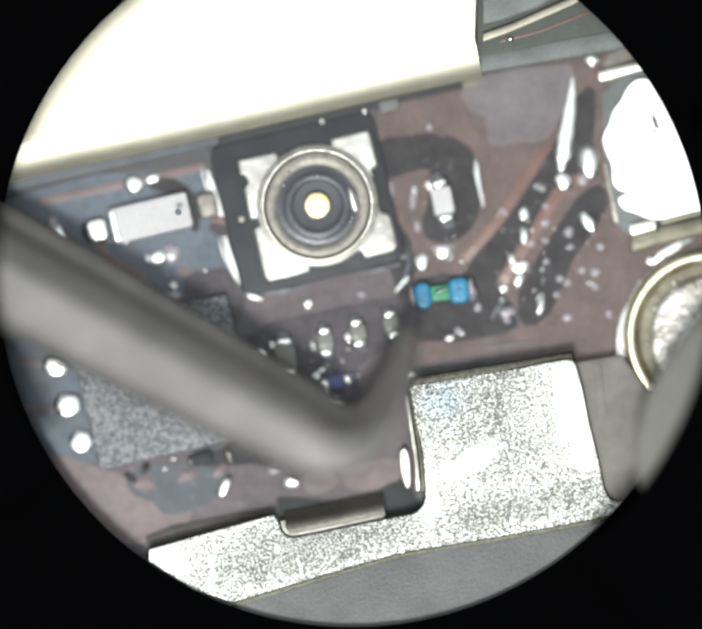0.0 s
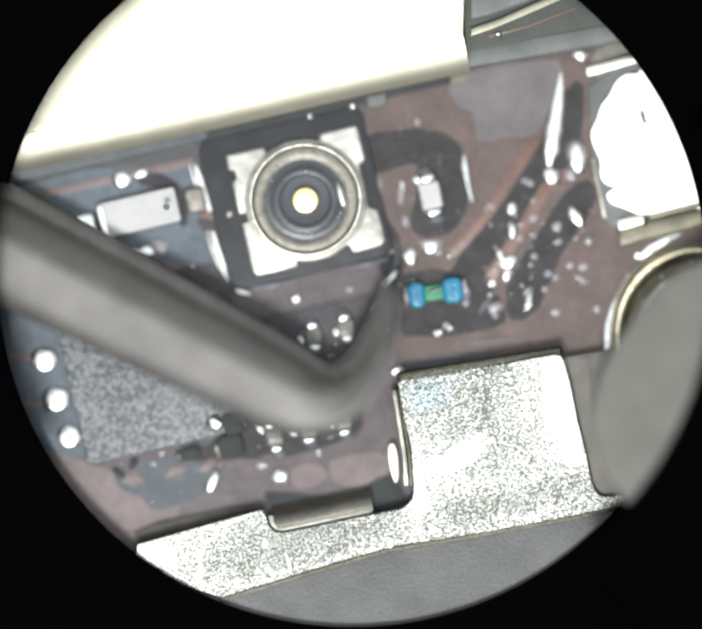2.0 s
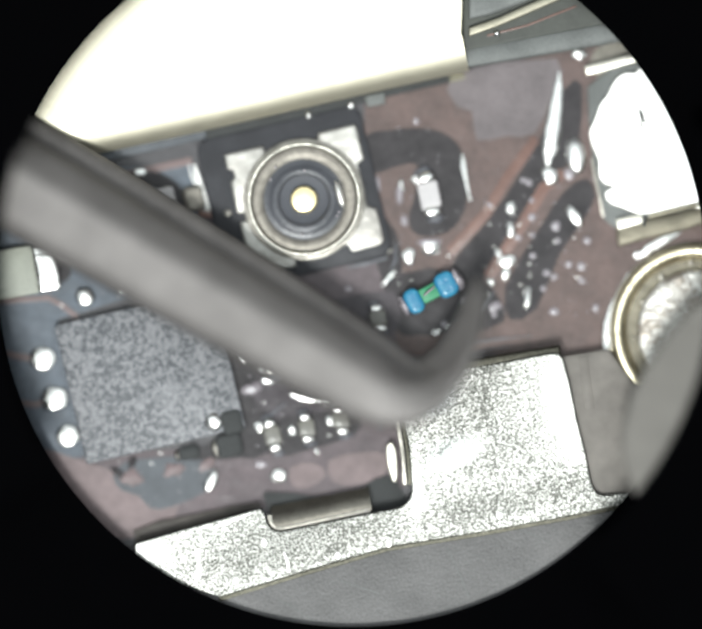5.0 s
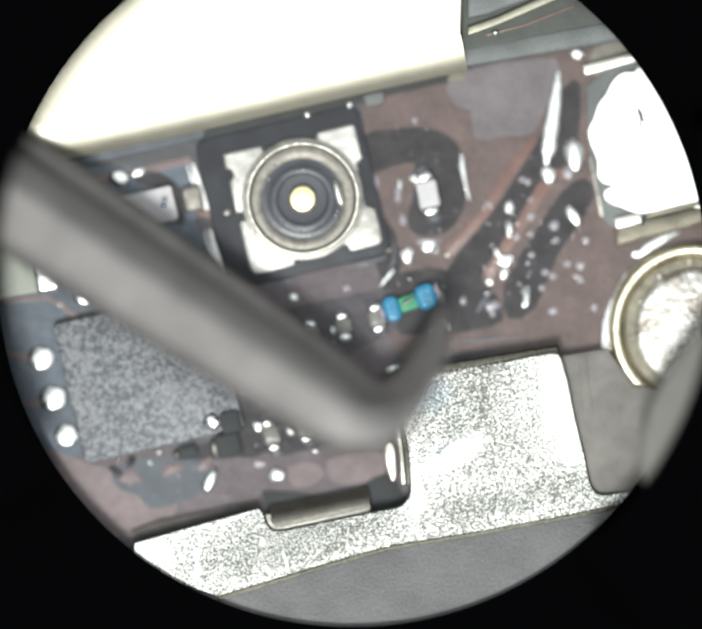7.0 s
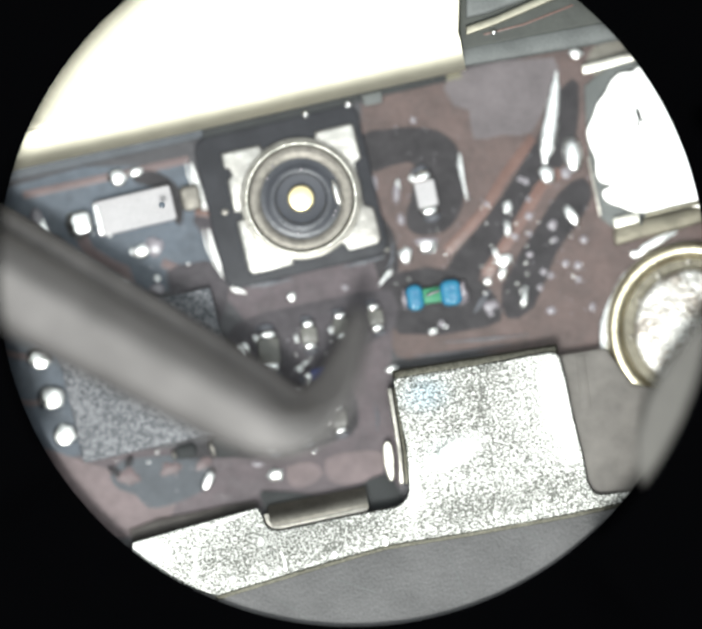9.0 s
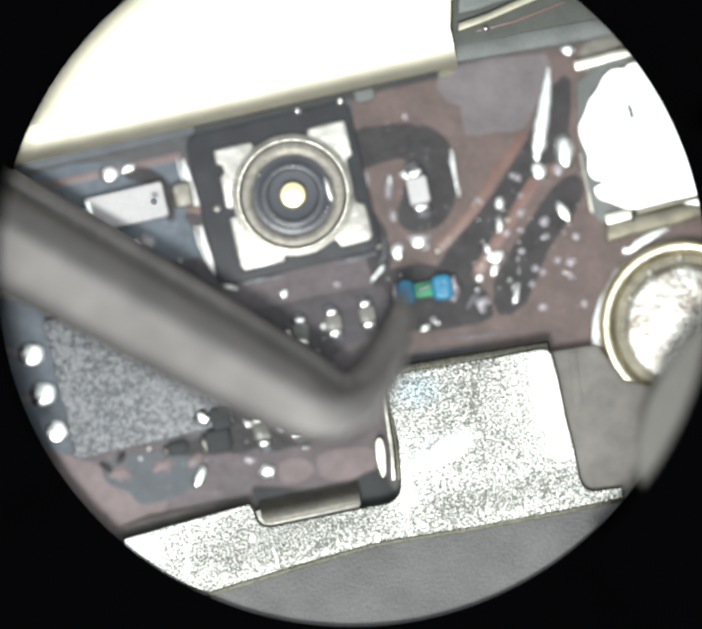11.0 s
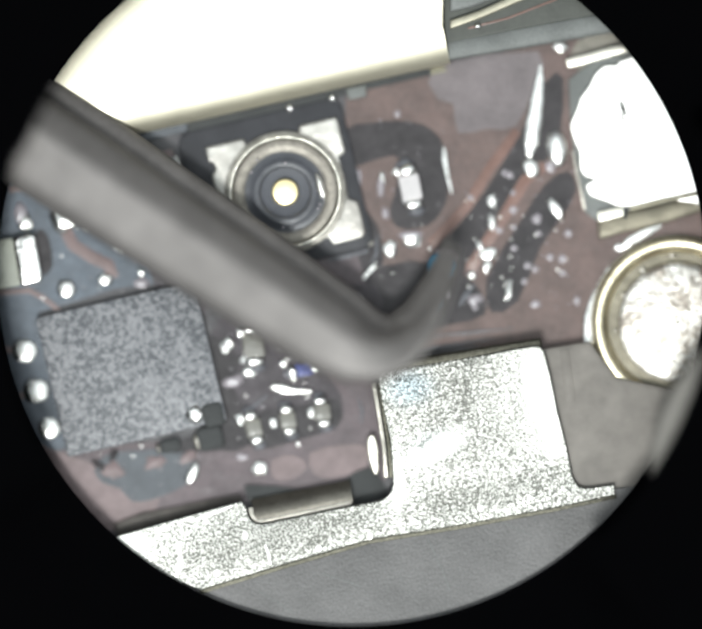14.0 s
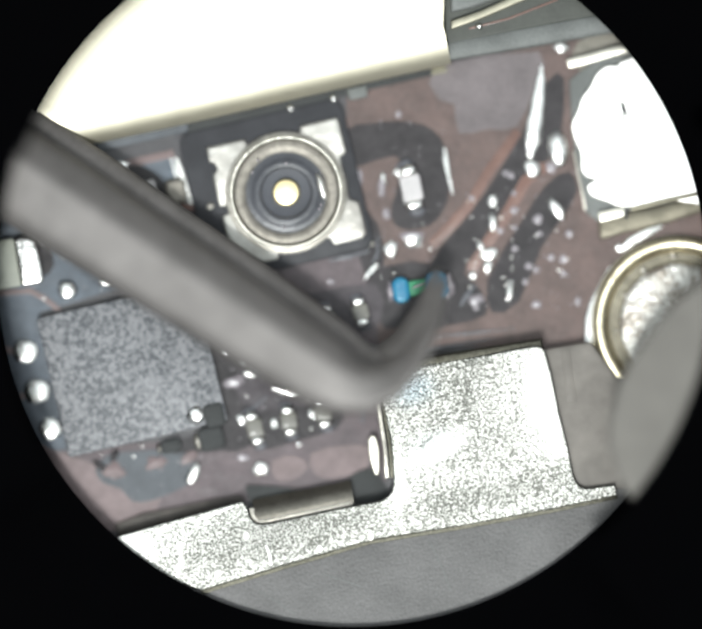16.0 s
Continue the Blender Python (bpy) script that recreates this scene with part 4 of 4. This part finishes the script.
flux_run([(4.283, 0.835, 0.1), (4.437, 0.979, 0.15), (4.717, 1.133, 0.14), (4.913, 1.217, 0.05)], 1)
flux_run([(-1.507, 0.4, 0.06), (-1.227, 0.433, 0.08), (-0.827, 0.507, 0.05)], 0)
flux_run([(-0.053, 0.693, 0.06), (0.24, 0.753, 0.06), (0.547, 0.84, 0.08)], 0)
flux_run([(0.667, 1.053, 0.03), (0.667, 0.787, 0.05), (0.573, 0.62, 0.02)], 0)
flux_run([(0.973, -0.647, 0.02), (1.707, -0.58, 0.05), (2.44, -0.46, 0.02)], 0)
flux_run([(1.44, -0.433, 0.02), (1.973, -0.393, 0.04), (2.707, -0.313, 0.02)], 0)
flux_run([(-1.293, -1.647, 0.03), (-1.16, -1.48, 0.05), (-0.96, -1.313, 0.03)], 0)
flux_run([(0.407, -1.347, 0.03), (0.453, -1.547, 0.05), (0.44, -1.747, 0.03)], 0)
flux_run([(3.467, -0.673, 0.03), (3.507, -0.873, 0.06), (3.52, -1.14, 0.03)], 0)
flux_run([(-3.72, 1.393, 0.02), (-3.687, 1.227, 0.04), (-3.667, 1.16, 0.02)], 0)


# crumbs of burnt flux, and bright grains for glints on wet flux, strewn between the parts
def crumbs(name, mat, label, category, seed, least, most, fields):
    rng = random.Random(seed)
    bm = bmesh.new()
    for (x0, y0), (x1, y1), count in fields:
        for _ in range(count):
            r = rng.uniform(least, most)
            crumb = bmesh.ops.create_icosphere(bm, subdivisions=1, radius=r)
            shift = Vector((rng.uniform(x0, x1), rng.uniform(y0, y1), 0.05))
            squash = rng.uniform(0.5, 1.8)
            for v in crumb["verts"]:
                v.co = Vector((v.co.x * squash, v.co.y, v.co.z * 0.8)) + shift
    tagged(part(name, bm, mat), label, category, kind="stuff")


crumbs("flux_crumbs", PEARL, "fine pale crumbs of burnt flux strewn over the board", "flux crumbs", 11, 0.005, 0.015,
       (((1.933, -0.007), (3.6, 2.393), 70), ((-1.533, -2.073), (0.067, -0.207), 60), ((0.667, 0.593), (1.667, 2.793), 35), ((-4.133, -0.007), (-2.333, 1.393), 18), ((-3.333, -2.807), (-1.8, -2.207), 20)))
# these grains are added to give the wet flux its sparkle
crumbs("glint_grains", SHIELD, "bright grains standing in for glints on wet flux", "solder dust", 5, 0.007, 0.018,
       (((1.95, 0.3), (2.7, 1.6), 20), ((2.5, 0.5), (3.5, 1.9), 8), ((-1.5, -2.0), (0.0, -0.2), 16), ((0.5, 0.4), (1.5, 1.3), 12), ((-3.5, -2.6), (-1.9, -1.95), 4), ((-4.3, 0.0), (-2.3, 1.2), 6)))


# ---- the small blue part that is being moved
def blue_part():
    b = thing("blue_inductor", 0, 0, 0, 0, "tiny bright blue and green glazed part being nudged by tweezers", "inductor")
    part("blue_end", prism(rounded(0.25, 0.38, 0.11, 6), 0.0, 0.44, 0.1, 5), BLUE, b, "blue glazed end").location = (-0.27 * MM, 0, 0)
    part("blue_end", prism(rounded(0.31, 0.38, 0.11, 6), 0.0, 0.48, 0.1, 5), BLUE, b, "blue glazed end").location = (0.27 * MM, 0, 0)
    part("green_middle", prism(rounded(0.3, 0.22, 0.03), 0.04, 0.34, 0.05), GREEN, b, "green middle band")
    part("solder_end", dome(0.06, 0.17, 0.3, 4, 0.3), PEARL, b, "pale solder").location = (-0.43 * MM, 0.0, 0)
    part("solder_end", dome(0.08, 0.18, 0.34, 6, 0.3), PEARL, b, "pale solder").location = (0.46 * MM, 0.0, 0)
    # a glint across the middle, modelled as a thin pale dome
    place(part("glint", dome(0.1, 0.02, 0.06, 3, 0.3), PEARL, b, "pale sliver set as a glint"), 0.0, 0.03, 0.2, 12)
    return b


blue = blue_part()


# ---- tools
def section(w, t, tilt=0.0):
    """Cross-section of a tweezer leg: a faintly grooved top, a steep flank on one side, tilted by the twist of the leg."""
    half = [(-0.5, -0.9), (-0.5, -0.35), (-0.47, -0.1), (-0.4, 0.06), (-0.32, 0.16), (-0.24, 0.19), (-0.16, 0.27), (-0.08, 0.28), (0.02, 0.36), (0.1, 0.4), (0.16, 0.39), (0.22, 0.3),
            (0.28, 0.18), (0.36, 0.04), (0.43, -0.12), (0.48, -0.34), (0.5, -0.85), (0.5, -1.05), (0.0, -1.15)]
    return [(-u * w, v * t - u * w * tilt) for u, v in half]


def tweezers():
    t = thing("bent_tweezers", 0, 0, 0, 0, "bent steel tweezers reaching down to the board", "tweezers")
    # local x runs along the legs towards the bend
    path = [(-9.0, -0.2, 1.0), (-5.0, -0.2, 1.12), (-2.0, -0.2, 1.4), (-0.6, -0.2, 1.5), (-0.2, -0.17, 1.48), (0.12, -0.02, 1.43), (0.35, 0.26, 1.4), (0.45, 0.68, 1.36), (0.4, 1.3, 1.3), (0.24, 1.95, 1.24)]
    widths = [1.42, 1.36, 1.2, 1.08, 0.98, 0.84, 0.66, 0.48, 0.3, 0.1]
    thick = [0.5, 0.48, 0.44, 0.42, 0.4, 0.38, 0.34, 0.26, 0.16, 0.06]
    twist = [0, 0, 0, 0, 0.05, 0.3, 0.8, 1.3, 1.4, 1.2]
    part("upper_leg", sweep(path, [section(w, h, k) for w, h, k in zip(widths, thick, twist)]), STEEL, t, rise=1)
    aside = [0.4, 0.4, 0.36, 0.33, 0.3, 0.26, 0.16, 0.1, 0.06, 0.05]
    back = [0, 0, 0, 0, 0.02, 0.08, 0.16, 0.2, 0.2, 0.16]
    drop = [0.5, 0.5, 0.5, 0.5, 0.49, 0.45, 0.4, 0.3, 0.2, 0.12]
    low = [(x - b, y + a, z - d) for (x, y, z), a, b, d in zip(path, aside, back, drop)]
    part("lower_leg", sweep(low, [section(w * 0.85, h * 0.7, k) for w, h, k in zip(widths, thick, twist)]), STEEL, t, rise=1)
    return t


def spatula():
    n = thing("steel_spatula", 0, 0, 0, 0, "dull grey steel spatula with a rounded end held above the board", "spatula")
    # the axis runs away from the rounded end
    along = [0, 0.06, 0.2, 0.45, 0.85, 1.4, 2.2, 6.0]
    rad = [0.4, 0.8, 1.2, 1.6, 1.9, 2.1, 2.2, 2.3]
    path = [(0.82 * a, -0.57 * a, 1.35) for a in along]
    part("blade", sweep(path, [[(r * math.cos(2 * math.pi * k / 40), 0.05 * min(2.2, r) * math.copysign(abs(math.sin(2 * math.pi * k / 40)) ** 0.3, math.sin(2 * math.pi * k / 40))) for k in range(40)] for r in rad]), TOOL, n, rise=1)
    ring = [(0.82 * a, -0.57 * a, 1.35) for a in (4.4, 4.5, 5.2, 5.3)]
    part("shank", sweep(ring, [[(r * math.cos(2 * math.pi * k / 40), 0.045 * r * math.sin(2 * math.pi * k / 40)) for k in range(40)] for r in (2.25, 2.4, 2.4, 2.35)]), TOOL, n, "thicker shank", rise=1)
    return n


tool = tweezers()
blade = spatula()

# ---- the eyepiece's field stop: a blackened ring, and shutters above the tools that reach in under them
stop = thing("eyepiece_stop", 0, 0, 0, 0, "round black field stop of a microscope eyepiece", "eyepiece")
part("lower_ring", lathe([(5.242, 0.49), (5.242, 0.5), (9.8, 0.5), (9.8, 0.49)], 160), STOP, stop, rise=1)
part("upper_shutter", arc_plate(5.185, 9.8, 160, 213, 1.85, 1.88), STOP, stop, rise=1)
part("upper_shutter", arc_plate(5.11, 9.8, 126, 160, 1.85, 1.88), STOP, stop, rise=1)
part("upper_shutter", arc_plate(5.29, 9.8, -50, 22, 1.5, 1.53), STOP, stop, rise=1)

# ---- keyed paths: seconds, place, turn and lift (for the blue part also its tilt)
def motions():
    walk(tool, [(t, pose(x * MM, y * MM, lift * MM, 0, 0, -turn)) for t, x, y, turn, lift in [
    (0, -0.395, -1.780, 28.0, 0.40),
    (0.2, -0.293, -1.675, 28.0, 0.35),
    (0.3, -0.242, -1.623, 28.0, 0.42),
    (0.4, -0.245, -1.396, 28.0, 0.50),
    (0.5, -0.248, -1.169, 28.0, 0.28),
    (0.6, -0.323, -1.107, 27.5, 0.05),
    (0.9, -0.474, -1.180, 27.0, 0.00),
    (1.5, -0.470, -1.212, 26.5, 0.00),
    (2.1, -0.481, -1.236, 27.0, 0.00),
    (2.5, -0.536, -1.287, 28.0, 0.00),
    (2.7, -0.614, -1.450, 28.0, 0.05),
    (2.9, -0.875, -2.332, 28.0, 0.35),
    (3, -1.039, -2.920, 28.0, 0.50),
    (3.1, -1.104, -2.920, 28.0, 0.45),
    (3.3, -0.124, -1.875, 29.0, 0.20),
    (3.5, -0.059, -1.712, 29.5, 0.05),
    (3.9, 0.268, -1.516, 29.5, 0.00),
    (4.2, 0.529, -1.267, 30.0, 0.00),
    (5.2, 0.835, -1.129, 30.2, 0.20),
    (6.3, 1.174, -0.842, 32.2, 0.00),
    (6.5, 1.176, -0.941, 32.2, 0.00),
    (6.7, 1.111, -0.987, 32.2, 0.00),
    (6.9, 0.849, -1.235, 32.2, 0.00),
    (7, 0.229, -1.496, 33.0, 0.35),
    (7.1, -0.294, -1.953, 31.0, 0.45),
    (7.3, -0.425, -1.757, 30.0, 0.35),
    (7.5, -0.229, -1.509, 29.0, 0.15),
    (7.7, -0.359, -1.594, 28.0, 0.00),
    (8.1, -0.327, -1.575, 28.0, 0.00),
    (8.5, -0.490, -1.561, 28.0, 0.10),
    (8.8, -0.647, -1.661, 28.5, 0.40),
    (8.9, -0.804, -1.859, 29.0, 0.38),
    (9, -0.889, -1.614, 29.0, 0.35),
    (9.2, -0.882, -1.516, 29.0, 0.30),
    (10.2, -0.484, -1.486, 29.0, 0.20),
    (11.3, -0.053, -1.424, 29.0, 0.05),
    (11.5, -0.205, -1.664, 29.7, 0.45),
    (11.6, -0.281, -1.784, 30.0, 0.35),
    (11.7, -0.194, -1.697, 30.0, 0.25),
    (11.9, -0.020, -1.522, 30.0, 0.10),
    (12.2, 0.111, -1.424, 30.0, 0.00),
    (12.5, -0.261, -1.522, 29.5, 0.05),
    (12.8, 1.018, -0.734, 30.2, 0.10),
    (13, 0.686, -0.666, 31.2, 0.35),
    (13.2, 0.418, -0.742, 31.2, 0.05),
    (13.5, 0.457, -0.725, 31.2, 0.00),
    (13.7, 0.514, -0.602, 32.2, 0.00),
    (14, 0.581, -0.614, 33.2, 0.00),
    (14.3, 0.634, -0.810, 33.2, 0.00),
    (14.5, 0.483, -0.732, 33.6, 0.00),
    (14.6, 0.476, -0.783, 33.2, 0.05),
    (14.8, 0.460, -0.885, 32.6, 0.15),
    (15, 0.438, -0.967, 34.0, 0.40),
    (15.2, 0.385, -1.163, 33.0, 0.15),
    (15.5, 0.400, -1.128, 33.0, 0.00),
    (15.6, 0.405, -1.117, 33.0, 0.00),
    (16, 0.405, -1.065, 32.8, 0.00),
    ]])
    walk(blue, [(t, pose(x * MM, y * MM, lift * MM, 0, tip, turn)) for t, x, y, turn, lift, tip in [
    (0, 1.148, 0.403, 8, 0, 0),
    (0.5, 1.178, 0.359, 8, 0, 0),
    (2.5, 1.238, 0.306, 8, 0, 0),
    (3, 1.225, 0.19, 14, 0, 0),
    (3.5, 1.224, 0.266, 9, 0, 0),
    (4.2, 1.171, 0.339, 16, 0, 0),
    (5.2, 1.183, 0.314, 28, 0.1, 0),
    (6.3, 1.15, 0.31, 27, 0.1, 0),
    (6.7, 1.13, 0.285, 27, 0.1, 0),
    (6.9, 0.832, 0.153, 30, 0, 0),
    (7.1, 0.965, 0.173, 9, 0, 0),
    (7.4, 0.998, 0.18, 9, 0, 0),
    (7.7, 1.231, 0.306, 8, 0, 0),
    (9, 1.271, 0.266, 8, 0, 0),
    (9.2, 1.231, 0.253, 8, 0, 0),
    (11.3, 1.263, 0.313, 9, 0, 0),
    (11.9, 1.244, 0.346, 10, 0, 0),
    (12.5, 1.344, 0.426, 22, 0, 0),
    (12.8, 1.602, 0.563, 56, 0, 0),
    (13.0, 1.65, 0.585, 66, 0, 0),
    (13.2, 1.57, 0.422, 68, 0, 0),
    (13.5, 1.49, 0.366, 70, 0, 0),
    (14.5, 1.577, 0.306, 70, 0, 0),
    (15, 1.524, 0.246, 62, 0, 0),
    (15.4, 1.297, 0.273, 14, 0, 0),
    (16, 1.284, 0.293, 8, 0, 0),
    ]])
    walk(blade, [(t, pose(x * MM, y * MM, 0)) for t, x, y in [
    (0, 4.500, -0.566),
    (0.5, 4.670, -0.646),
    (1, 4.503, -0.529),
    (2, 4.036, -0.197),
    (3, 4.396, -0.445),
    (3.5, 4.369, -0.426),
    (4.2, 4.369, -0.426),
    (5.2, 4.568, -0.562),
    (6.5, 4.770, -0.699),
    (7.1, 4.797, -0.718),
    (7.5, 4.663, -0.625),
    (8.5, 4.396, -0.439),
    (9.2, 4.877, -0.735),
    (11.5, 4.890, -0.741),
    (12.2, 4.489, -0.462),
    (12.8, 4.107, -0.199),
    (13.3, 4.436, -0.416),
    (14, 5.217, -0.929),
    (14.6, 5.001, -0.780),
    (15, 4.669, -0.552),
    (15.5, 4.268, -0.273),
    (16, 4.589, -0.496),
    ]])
    walk(stop, [(t, pose((x + 0.013) * MM, (y + 0.614) * MM, 0)) for t, x, y in AXIS])


motions()
